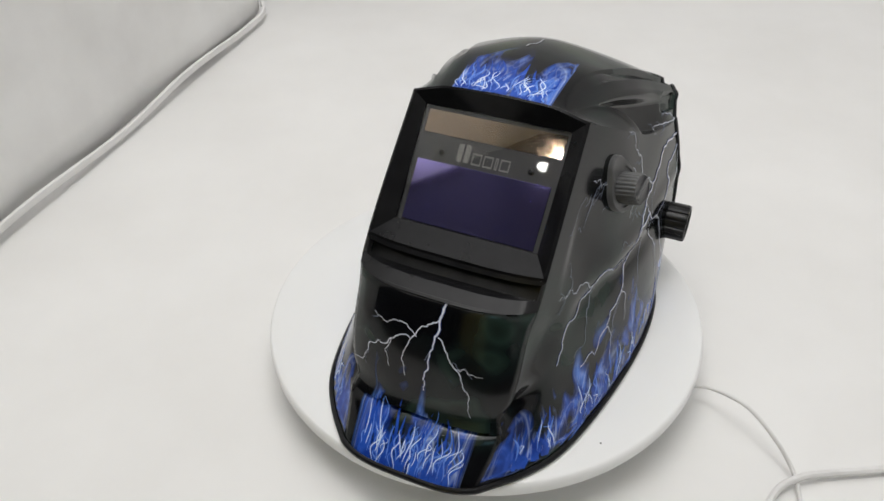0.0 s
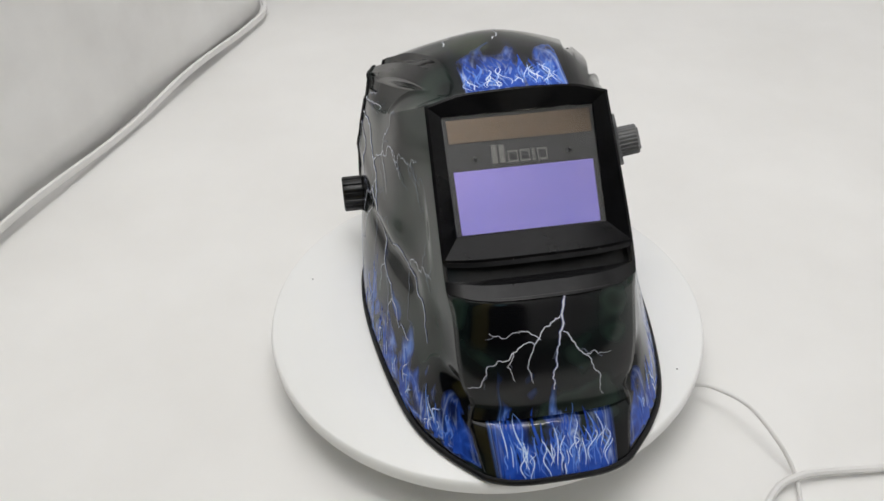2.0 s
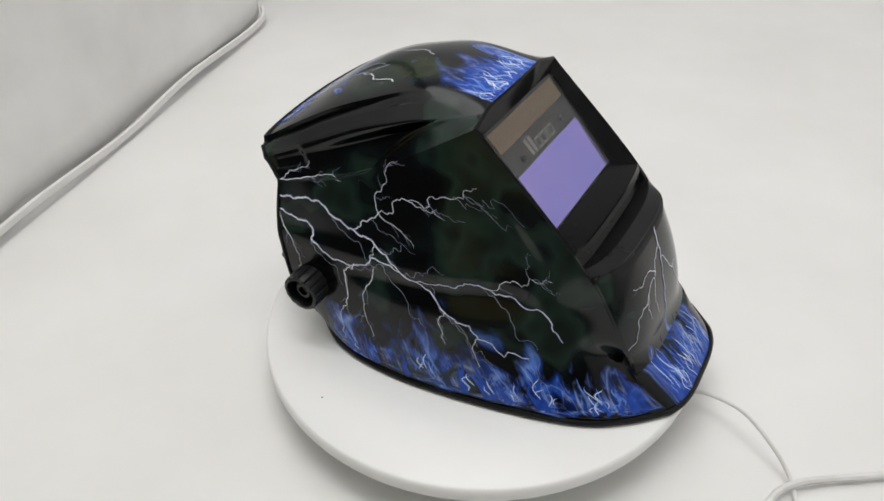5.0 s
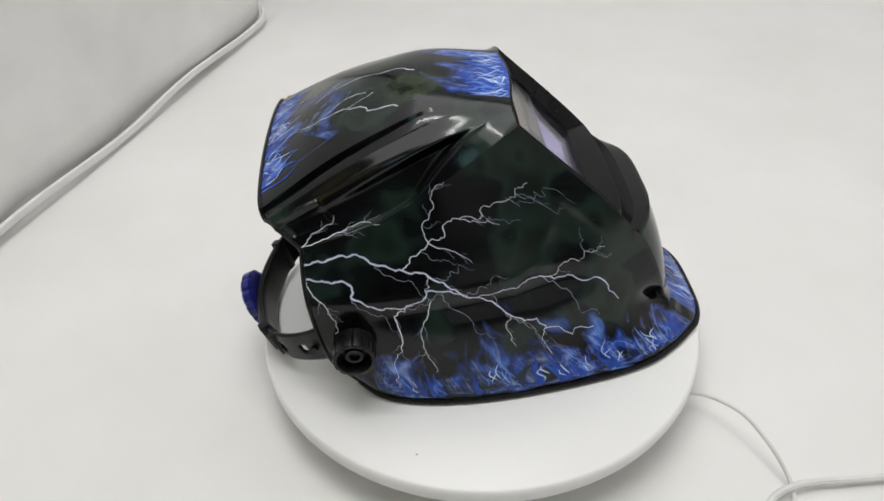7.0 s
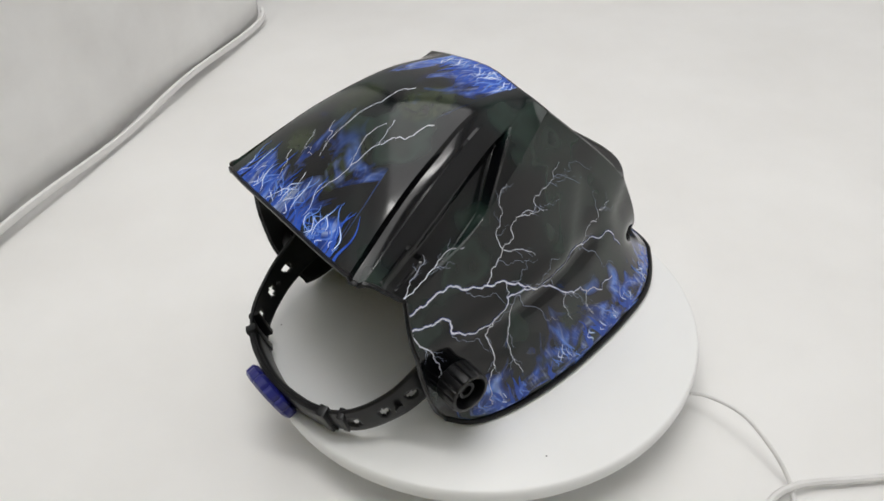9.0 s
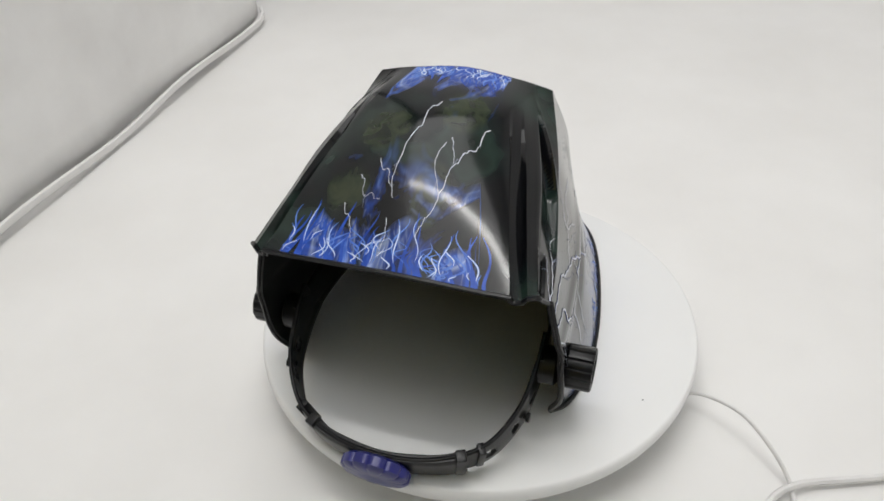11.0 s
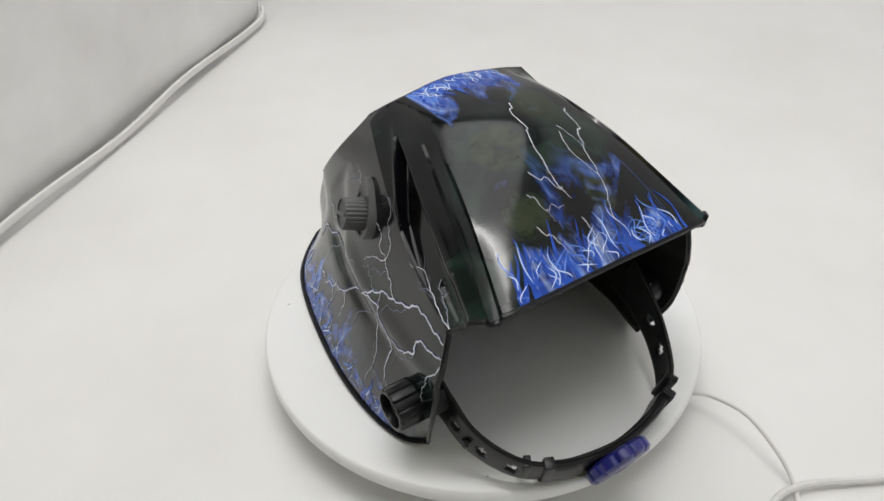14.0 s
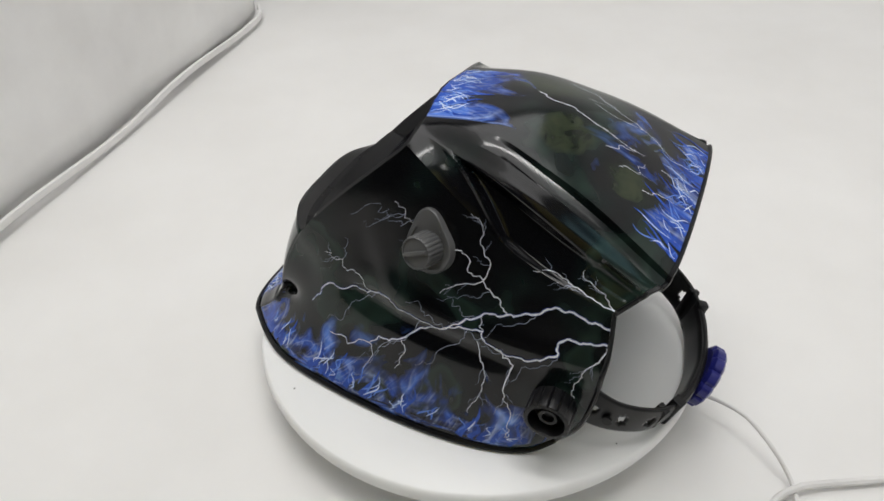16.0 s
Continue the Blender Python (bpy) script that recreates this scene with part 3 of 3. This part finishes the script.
def brow_mesh():
    """Sill's front edge, a dark slot and the curved shelf above the chin."""
    e, w = edge_between(BROW_F), edge_between(1.0)
    inw = Vector((0, 0.72, -0.69))
    S = [-1 + 2 * i / 40 for i in range(41)]
    rows = [[strip_x(e, s, 0.004) for s in S],
            [strip_x(e, s, 0.005) + Vector((0, -0.001, -0.0025)) for s in S],
            [strip_x(e, s * 0.97, 0.002) + inw * 0.007 + Vector((0, -0.001, -0.003)) for s in S],
            [strip_x(e.lerp(w, 0.60), s * 0.97, 0.003) + inw * 0.007 for s in S],
            [strip_x(e.lerp(w, 0.60), s, 0.010) for s in S],
            [strip_x(e.lerp(w, 0.95), s, 0.0185, 0.0035) + Vector((0, -0.001, 0.0)) for s in S],
            [strip_x(w, s, 0.017, 0.005) for s in S]]
    bm, vs = grid_bm(rows)
    ids = {v: i for i, r in enumerate(vs) for v in r}
    for ed in bm.edges:
        a, b = ids[ed.verts[0]], ids[ed.verts[1]]
        ed.smooth = not (a == b and a in (1, 2, 3, 4, 5))
    bmesh.ops.recalc_face_normals(bm, faces=bm.faces)
    if sum(f.normal.z * f.calc_area() for f in bm.faces) < 0:
        bmesh.ops.reverse_faces(bm, faces=bm.faces)
    return bm


def plate(a0, a1, b0, b1, depth, thick):
    """A thin slab lying in the lens plane."""
    bm = bmesh.new()
    c = [on_glass(a0, b0, depth), on_glass(a1, b0, depth), on_glass(a1, b1, depth), on_glass(a0, b1, depth)]
    back = [q + Vector((0, 0.738, -0.675)) * thick for q in c]
    vs = [bm.verts.new(q) for q in c + back]
    for ids in ((0, 1, 2, 3), (7, 6, 5, 4), (0, 4, 5, 1), (1, 5, 6, 2), (2, 6, 7, 3), (3, 7, 4, 0)):
        bm.faces.new([vs[i] for i in ids])
    bmesh.ops.recalc_face_normals(bm, faces=bm.faces)
    bmesh.ops.bevel(bm, geom=bm.edges[:], offset=min(0.0005, thick * 0.3), segments=1, affect="EDGES")
    return bm


def surf(side, u, v):
    """A point of the shell: u 0 front to 1 rear, v the section's column 0 top to 1 rim, and its outward normal."""
    k, j = min(max(u, 0), 1) * (NU - 1), min(max(v, 0), 1) * 77
    j = j if j < 26 else 26 + (j - 26) * N_HOLLOW / 12 if j < 38 else j + N_HOLLOW - 12
    k0, j0 = min(int(k), NU - 2), min(int(j), NC - 2)
    fk, fj = k - k0, j - j0
    a, b, c, d = HALF[k0][j0], HALF[k0 + 1][j0], HALF[k0][j0 + 1], HALF[k0 + 1][j0 + 1]
    q = a.lerp(b, fk).lerp(c.lerp(d, fk), fj)
    nr = (c - a).cross(b - a)
    if nr.dot(Vector((q.x + 0.001, 0, q.z - 0.05))) < 0:
        nr = -nr
    nr.normalize()
    m = Vector((side, 1, 1))
    return q * m, nr * m


def add_ribbon(bm, pts, widths, lift=0.0004, slot=0):
    """pts: (place, normal); a thin tapered ribbon lying on the surface."""
    prev = None
    for i, ((q, nr), w) in enumerate(zip(pts, widths)):
        a = pts[max(i - 1, 0)][0]
        b = pts[min(i + 1, len(pts) - 1)][0]
        d = b - a
        if d.length < 1e-7:
            continue
        s = nr.cross(d.normalized()) * w / 2
        cur = (bm.verts.new(q + s + nr * lift), bm.verts.new(q - s + nr * lift))
        if prev:
            bm.faces.new((prev[0], cur[0], cur[1], prev[1])).material_index = slot
        prev = cur


def jag(path, rng, rough, depth):
    """Midpoint displacement of a polyline in (u, v)."""
    for _ in range(depth):
        out = [path[0]]
        for a, b in zip(path, path[1:]):
            du, dv = b[0] - a[0], b[1] - a[1]
            o = rng.uniform(-rough, rough)
            out += [((a[0] + b[0]) / 2 - dv * o, (a[1] + b[1]) / 2 + du * o), b]
        path = out
    return path


def lightning(name, parent, paths, at, seed, twigs=5):
    """A bolt for each width and few (u, v) corners, with twigs that fork off."""
    rng = random.Random(seed)
    for width, corners in paths:
        bm = bmesh.new()
        width *= 0.62
        p = jag(list(corners), rng, 0.19, 3)
        n = len(p)
        line = [width * (1 - 0.6 * i / n) * rng.uniform(0.7, 1.15) for i in range(n)]
        add_ribbon(bm, [at(*q) for q in p], line)
        if width > 0.0011:
            add_ribbon(bm, [at(*q) for q in p], [w * 1.3 + 0.0005 for w in line], 0.0002, 1)
        for _ in range(twigs):
            i = rng.randrange(n // 5, n - 2)
            a = p[i]
            reach = rng.uniform(0.10, 0.24)
            du, dv = (p[-1][0] - p[0][0]) * reach, (p[-1][1] - p[0][1]) * reach
            o = rng.choice((-1, 1)) * rng.uniform(0.4, 0.9)
            end = (a[0] + du - dv * o, a[1] + dv + du * o)
            t = jag([a, ((a[0] + end[0]) / 2, (a[1] + end[1]) / 2), end], rng, 0.35, 3)
            add_ribbon(bm, [at(*q) for q in t], [(0.0002 + width * 0.24) * (1 - 0.7 * k / len(t)) for k in range(len(t))], 0.0004, 2)
        part(name, bm, [M_BOLT, M_FRINGE, M_TWIG], parent, "white lightning print")


def flames(parent, at, count, reach, tall, wide, seed, keep=lambda a: True, stout=1.0):
    """Licks of flame: blue tongues and pale curls that climb from an edge; at(along, height) gives place and normal."""
    rng = random.Random(seed)
    bm = bmesh.new()
    for k in range(count):
        a0 = rng.uniform(*reach)
        if not keep(a0):
            continue
        tongue = k % 3 == 0
        h0 = 0.0 if tongue else rng.uniform(0.0, 0.35) * tall
        high = tall * (rng.uniform(0.35, 1.05) if tongue else rng.uniform(0.25, 0.75) * rng.uniform(0.5, 1))
        sway, turn, ph = rng.uniform(0.2, 0.9) * wide, rng.uniform(2.0, 7.5), rng.uniform(0, 6.3)
        lean = rng.uniform(-0.9, 0.9) * wide
        n = 17
        fat = stout * (rng.uniform(0.0026, 0.0056) if tongue else rng.uniform(0.0004, 0.0009))
        pts, ws = [], []
        for i in range(n):
            f = i / (n - 1)
            pts.append(at(a0 + lean * f + sway * math.sin(turn * f + ph) * (0.25 + 0.75 * f), h0 + high * f))
            ws.append(0.0001 + fat * ((1 - f) ** 0.7 if tongue else math.sin(math.pi * (0.05 + 0.92 * f))))
        if tongue:
            add_ribbon(bm, pts, ws, 0.00020, 1)
        else:
            add_ribbon(bm, pts, [w * 1.7 for w in ws], 0.00030, 2)
            if k % 3 == 1:
                add_ribbon(bm, pts[1:-2], [w * 0.9 for w in ws[1:-2]], 0.00045, 0)
    part("flame_print", bm, [M_WISP, M_TONGUE, M_HAZE], parent, "pale blue flame licks of the print")


# width and (along, down) corners of each bolt on a side of the shell
BOLTS_UPPER = (
    (0.0023, ((1.0, .574), (.928, .564), (.841, .574), (.768, .614), (.696, .645), (.638, .665), (.58, .726), (.551, .746), (.478, .746), (.42, .746), (.348, .736), (.275, .757), (.188, .787), (.174, .838))),
    (0.0014, ((.696, .645), (.638, .614), (.565, .594), (.493, .584), (.42, .574), (.333, .574), (.246, .584), (.159, .574))),
    (0.0011, ((.565, .594), (.551, .564), (.464, .533), (.362, .493))),
    (0.0010, ((.42, .574), (.377, .594), (.333, .614))))
BOLTS_LOWER = (
    (0.0023, ((.986, .625), (.913, .645), (.87, .655), (.87, .706), (.826, .736), (.768, .746), (.71, .736), (.667, .706), (.623, .716), (.551, .746), (.478, .807), (.42, .828), (.406, .858), (.29, .888))),
    (0.0016, ((.986, .635), (.971, .686), (.942, .716), (.928, .767), (.942, .807))),
    (0.0016, ((.725, .736), (.783, .767), (.783, .807), (.797, .858), (.841, .919), (.855, .959))),
    (0.0012, ((.667, .736), (.696, .777), (.725, .807), (.739, .868), (.739, .919))))
BOLTS_FINE = (
    (0.0012, ((.985, .484), (.855, .474), (.797, .474), (.667, .503))),
    (0.0010, ((.985, .480), (.87, .432), (.80, .40))),
    (0.0010, ((.565, .594), (.522, .625), (.493, .665))),
    (0.0010, ((.478, .807), (.507, .838), (.507, .888))),
    (0.0010, ((.406, .858), (.435, .888), (.435, .919))),
    (0.0010, ((.348, .736), (.261, .726), (.188, .716), (.13, .716))),
    (0.0010, ((.638, .665), (.65, .70), (.667, .706))))
BOLTS_CHIN = (
    (0.0022, ((.15, .02), (.12, .17), (.08, .34), (.05, .51), (.02, .71))),
    (0.0015, ((.12, .14), (-.02, .2), (-.19, .32), (-.42, .36), (-.59, .42), (-.76, .58), (-.95, .68))),
    (0.0012, ((-.12, .29), (-.29, .22), (-.46, .24), (-.66, .22))),
    (0.0011, ((-.19, .32), (-.25, .42), (-.25, .53), (-.22, .63))),
    (0.0014, ((.12, .25), (.25, .34), (.36, .44), (.46, .54), (.56, .68), (.66, .85))),
    (0.0010, ((.36, .44), (.46, .42), (.66, .46))),
    (0.0010, ((-.42, .36), (-.49, .47), (-.42, .59))))
BOLTS_TOP = (
    (0.0014, ((-0.09, 0.34), (0.03, 0.40), (0.01, 0.48), (0.11, 0.58), (0.12, 0.65), (0.10, 0.72), (0.06, 0.76))),
    (0.0014, ((-0.77, 0.41), (-0.68, 0.45), (-0.53, 0.55), (-0.43, 0.61), (-0.34, 0.72), (-0.29, 0.79), (-0.22, 0.86))),
    (0.0009, ((-0.35, 0.50), (-0.39, 0.55), (-0.43, 0.61))),
    (0.0009, ((-0.31, 0.53), (-0.24, 0.61), (-0.30, 0.67), (-0.34, 0.72))),
    (0.0009, ((0.31, 0.63), (0.24, 0.67), (0.16, 0.69), (0.08, 0.72))),
    (0.0008, ((0.43, 0.69), (0.35, 0.75), (0.26, 0.75), (0.16, 0.77))),
    (0.0008, ((0.47, 0.79), (0.37, 0.83), (0.31, 0.89))),
    (0.0008, ((0.06, 0.82), (0.03, 0.88), (0.06, 0.94))))


def fluted_knob(r, h, flutes):
    def wob(a, i):
        return 1 - (0.09 * max(0, math.cos(a * flutes)) ** 6 if 1 <= i <= 4 else 0)
    bm = lathe_bm([(r * 0.92, 0), (r, 0.001), (r, h * 0.5), (r, h - 0.0015), (r * 0.97, h - 0.0004), (r * 0.90, h), (r * 0.80, h), (r * 0.76, h - 0.002),
                   (r * 0.74, h - 0.010), (r * 0.42, h - 0.010), (r * 0.40, h - 0.004), (r * 0.26, h - 0.004), (r * 0.24, h - 0.007), (r * 0.05, h - 0.007)], 96, wob)
    return bm


def strap(path, width, thick, slots=(), n=220, rows=15):
    """A flat strap along a path with oval slots (place along it, half length) cut through its middle."""
    pts = catmull(path, n)
    grid = []
    for k in range(rows):
        f = k / (rows - 1) - 0.5
        r = []
        for i, q in enumerate(pts):
            d = (pts[min(i + 1, n - 1)] - pts[max(i - 1, 0)]).normalized()
            side = d.cross(Vector((0, 0.38, 1))).normalized()
            up = side.cross(d)
            r.append(q + up * width * (1 + 0.55 * abs(2 * i / (n - 1) - 1) ** 4) * f + side * 0.0012 * (4 * f * f - 1))
        grid.append(r)
    bm, vs = grid_bm(grid)
    cut = []
    for f in bm.faces:
        c = f.calc_center_median()
        i = min(range(n), key=lambda a: (pts[a] - c).length)
        off = (c - pts[i]).length / width
        for s, half in slots:
            x = (i / (n - 1) - s) / half
            if x * x + (off / 0.20) ** 2 < 1:
                cut.append(f)
                break
    bmesh.ops.delete(bm, geom=cut, context="FACES")
    bmesh.ops.recalc_face_normals(bm, faces=bm.faces)
    return bm


def solid(ob, thick, offset=0):
    s = ob.modifiers.new("thick", "SOLIDIFY")
    s.thickness, s.offset = thick, offset
    return ob


def helmet():
    thing = tagged(new("welding_helmet"), "glossy black welding helmet with blue flame and lightning print", "helmet")
    shell = part("shell", shell_mesh(), [M_PAINT, M_INNER], thing, "glossy black shell with blue flames")
    so = shell.modifiers.new("thick", "SOLIDIFY")
    so.thickness, so.offset, so.material_offset, so.material_offset_rim = 0.0028, -1, 1, 1
    chin = part("chin_panel", chin_mesh(), [M_PAINT, M_INNER], thing, "bulged black front panel with flames on its lip")
    so = chin.modifiers.new("thick", "SOLIDIFY")
    so.thickness, so.offset, so.material_offset, so.material_offset_rim = 0.0028, -1, 1, 1
    part("visor_frame", visor_frame_mesh(), M_FRAME, thing, "deep black frame round the lens")
    part("brow_shelf", brow_mesh(), M_SHELF, thing, "charcoal shelf with a dark slot below the lens")

    # edge trim along the rim and the lip
    ns = 25
    left = [HALF[k][-1] for k in range(NU - 1, -1, -1)]
    lipc = [strip_x(HALF[0][-1], 1 - 2 * i / (ns - 1), 0.009) for i in range(1, ns - 1)]
    right = [Vector((-q.x, q.y, q.z)) for q in left[::-1]]
    part("rim_trim", tube_bm(left + lipc + right, 0.0022, 8), M_TRIM, thing, "rolled black edge")
    rear = [HALF[-1][j] for j in range(NC - 1, 0, -1)] + [Vector((-q.x, q.y, q.z)) for q in HALF[-1]]
    part("rear_trim", tube_bm(rear, 0.0016, 6), M_TRIM, thing, "rolled black rear edge")

    # lens pack
    lens = part("cartridge", plate(-1.0, 1.0, 0.0, 1.0, 0.0024, 0.006), M_CARTRIDGE, thing, "dark grey filter cartridge", smooth=False)
    part("solar_cell", plate(-0.94, 0.96, 0.03, 0.23, 0.0019, 0.001), M_SOLAR, lens, "brown solar cell strip", smooth=False)
    part("filter_window", plate(-0.93, 0.93, 0.46, 0.99, 0.0019, 0.001), M_FILTER, lens, "violet-blue reflecting filter glass", smooth=False)
    for a in (-0.62, 0.62):
        c = on_glass(a, 0.375, 0.0022)
        m = Matrix.Translation(c) @ Vector((0, -0.738, 0.675)).to_track_quat("Z", "Y").to_matrix().to_4x4()
        part("sensor", moved(lathe_bm([(0.0022, -0.0005), (0.0022, 0.0004), (0.0014, 0.0008)], 16), m), M_SENSOR, lens)
    for a0, a1 in ((-0.40, -0.33), (-0.30, -0.23)):
        part("emblem_bar", plate(a0, a1, 0.27, 0.42, 0.0021, 0.0005), M_MARK, lens, smooth=False)
    for a0, a1 in ((-0.19, -0.06), (-0.03, 0.10), (0.13, 0.17), (0.20, 0.33)):
        for e in ((a0, a1, 0.325, 0.34), (a0, a1, 0.41, 0.425), (a0, a0 + 0.014, 0.325, 0.425), (a1 - 0.014, a1, 0.325, 0.425)):
            part("emblem_bar", plate(*e, 0.0021, 0.0005), M_MARK, lens, smooth=False)
    cover = part("cover_lens", plate(-1.0, 1.0, 0.0, 1.0, 0.0, 0.0012), M_COVER, thing, "clear cover lens", smooth=False)
    cover.visible_shadow = False

    # pivot knobs on both sides
    for sgn in (-1, 1):
        m = pose(sgn * 0.1045, 0.0960, 0.059, 0, 90 * sgn, 0)
        k = part("pivot_knob", moved(fluted_knob(0.0150, 0.0178, 14), m), M_BLACK, thing, "fluted black pivot knob")
    # shade dial
    nr = Vector((0.93, -0.22, 0.28)).normalized()
    at = Vector((0.0800, 0.0050, 0.1400)) + nr * 0.0025
    m = Matrix.Translation(at) @ nr.to_track_quat("Z", "Y").to_matrix().to_4x4()
    plate_bm = lathe_bm([(0.0170, -0.006), (0.0170, 0.0020), (0.0164, 0.0028), (0.0140, 0.0028), (0.0140, 0.0014), (0.009, 0.0014)], 96,
                        lambda a, i: 1 + 0.5 * max(0, math.cos(a - 1.75)) ** 7 if i < 4 else 1)
    dial = part("shade_dial", moved(plate_bm, m), M_GREY, thing, "grey dial plate with a pointed tab")
    part("dial_knob", moved(lathe_bm([(0.0112, 0.001), (0.0109, 0.0150), (0.0100, 0.0160), (0.0094, 0.0160), (0.0094, 0.0150), (0.002, 0.0150)], 144,
                                     lambda a, i: 1 - (0.045 if i < 2 and math.cos(a * 24) < -0.2 else 0)), m), M_GREY, dial, "ribbed grey knob")
    part("dial_pointer", moved(box_bm(0.0182, 0.0026, 0.003, 0.0008), m @ pose(0, 0, 0.0158, 0, 0, 25)), M_GREY, dial)

    # lightning on both sides and the front and top
    for sgn in (-1, 1):
        at = lambda u, v, s=sgn: surf(s, u, v)
        for bolts in (BOLTS_UPPER, BOLTS_LOWER, BOLTS_FINE):
            lightning("lightning_print", shell, bolts, at, 11)

    def on_chin(s, f):
        c = HALF[0][COL_WAIST].lerp(HALF[0][COL_LOW], f)
        j = COL_WAIST + f * (COL_LOW - COL_WAIST)
        k = min(int(j), COL_LOW - 1)
        c = HALF[0][k].lerp(HALF[0][k + 1], j - k)
        return strip_x(c, s, 0.017 - 0.010 * f, 0.005 * (1 - f) ** 2), Vector((0.25 * s, -0.93, 0.35)).normalized()
    lightning("lightning_print", chin, BOLTS_CHIN, on_chin, 5, 1)

    def on_top(x, y):
        s = -1 if x < 0 else 1
        return surf(s, y, abs(x) * BAND_COL / 77)
    lightning("lightning_print", shell, [(w * 0.8, p) for w, p in BOLTS_TOP], on_top, 9, 1)

    # licks of flame along the rim, the lip and both ends of the crown
    def on_lip(a, h):
        j = NC - 1 - h * (NC - 1 - COL_LOW)
        if h > 1:
            return on_chin(a, max(0.0, 1 - (h - 1) * 0.55))
        k = min(max(int(j), 0), NC - 2)
        c = HALF[0][k].lerp(HALF[0][k + 1], j - k)
        f = 1 - h
        return strip_x(c, a, 0.006 + 0.003 * f, 0.004 * math.sin(math.pi * f)), Vector((0.2 * a, -0.80, 0.60)).normalized()
    flames(chin, on_lip, 96, (-0.70, 0.70), 1.2, 0.10, 21, stout=0.8)
    for sgn in (-1, 1):
        flames(shell, lambda a, h, q=sgn: surf(q, a, 0.985 - h), 96, (0.08, 0.88), 0.085, 0.018, 31 + sgn, lambda a: math.sin(a * 23) + math.sin(a * 41 + 1) > -0.75)
    flames(shell, lambda a, h: on_top(a, 0.004 + h), 84, (-0.82, 0.82), 0.20, 0.13, 41)
    flames(shell, lambda a, h: on_top(a, 0.985 - h), 84, (-0.84, 0.84), 0.20, 0.10, 42, stout=0.75)

    # head harness
    harness = solid(part("headband", strap(BAND_PATH, 0.026, 0.0025, ((0.13, 0.013), (0.20, 0.013), (0.27, 0.013), (0.73, 0.013), (0.80, 0.013), (0.87, 0.013))), M_BLACK, thing, "adjustable slotted black plastic headband"), 0.0026)
    part("band_sleeve", tube_bm(catmull(SLEEVE_PATH, 30), 0, 12, flat=(0.025, 0.0075, (0, 0.38, 1))), M_BLACK, harness, "thicker rear sleeve of the band")
    part("forehead_band", tube_bm(catmull(FRONT_PATH, 50), 0, 12, flat=(0.024, 0.0025, (0, -0.3, 1))), M_BLACK, harness)
    m = pose(0.002, 0.1760, 0.0155, -112, 0, 0)
    knob = part("ratchet_knob", moved(lathe_bm([(0.0205, 0.0), (0.0235, 0.002), (0.0235, 0.008), (0.021, 0.010), (0.009, 0.011), (0.004, 0.010)], 96, lambda a, i: 1 - (0.07 * max(0, math.cos(a * 12)) ** 4 if i < 4 else 0)), m), M_BLUE, harness, "blue scalloped ratchet knob")
    for sgn in (-1, 1):
        for k, (x, y, z) in enumerate(((0.050, 0.1645, 0.0210), (0.061, 0.1570, 0.0238))):
            part("band_clip", moved(box_bm(0.007 - 0.002 * k, 0.0085, 0.028 - 0.004 * k, 0.0012), pose(sgn * x - 0.001, y, z, -20, 0, -sgn * (24 + 8 * k))), M_BLACK, harness)
        part("pivot_boss", moved(lathe_bm([(0.013, 0), (0.013, 0.012), (0.010, 0.014)], 32), pose(sgn * 0.086, 0.0985, 0.058, 0, 90 * sgn, 0)), M_BLACK, harness)
        part("peg", moved(lathe_bm([(0.0018, 0), (0.0018, 0.005), (0.0034, 0.006), (0.0034, 0.008)], 16), pose(sgn * 0.0800 + 0.0005, 0.128, 0.036, 0, 90 * sgn, 0)), M_BLACK, harness)
    return thing


BAND_PATH = ((-.0875, .082, .062), (-.0860, .105, .050), (-.0805, .129, .0355), (-.0645, .154, .0235), (-.035, .1685, .0170), (-.001, .1735, .0155),
             (.033, .1695, .0170), (.063, .156, .0235), (.0815, .130, .0355), (.0865, .105, .050), (.0875, .082, .062))
SLEEVE_PATH = ((-.053, .1620, .0200), (-.035, .1685, .0170), (-.001, .1735, .0155), (.033, .1695, .0170), (.051, .1635, .0200))
FRONT_PATH = ((-.089, .105, .058), (-.086, .060, .066), (-.070, .020, .074), (-.040, -.012, .080), (0, -.022, .082), (.040, -.012, .080), (.070, .020, .074), (.086, .060, .066), (.089, .105, .058))

setting()
side_screen()
table_thing, platter_part = turntable()
cables()
helmet_thing = helmet()


def motions():
    """The platter turns evenly and carries the helmet."""
    spin, ride = [], []
    for k in range(33):
        t = 0.5 * k
        a = START + SPIN * t
        spin.append((t, pose(0, 0, 0, 0, 0, a)))
        ride.append((t, pose(0, 0, HT, 0, 0, a + SEAT) @ pose(0.0158, 0, 0)))
    walk(platter_part, spin)
    walk(helmet_thing, ride)


motions()
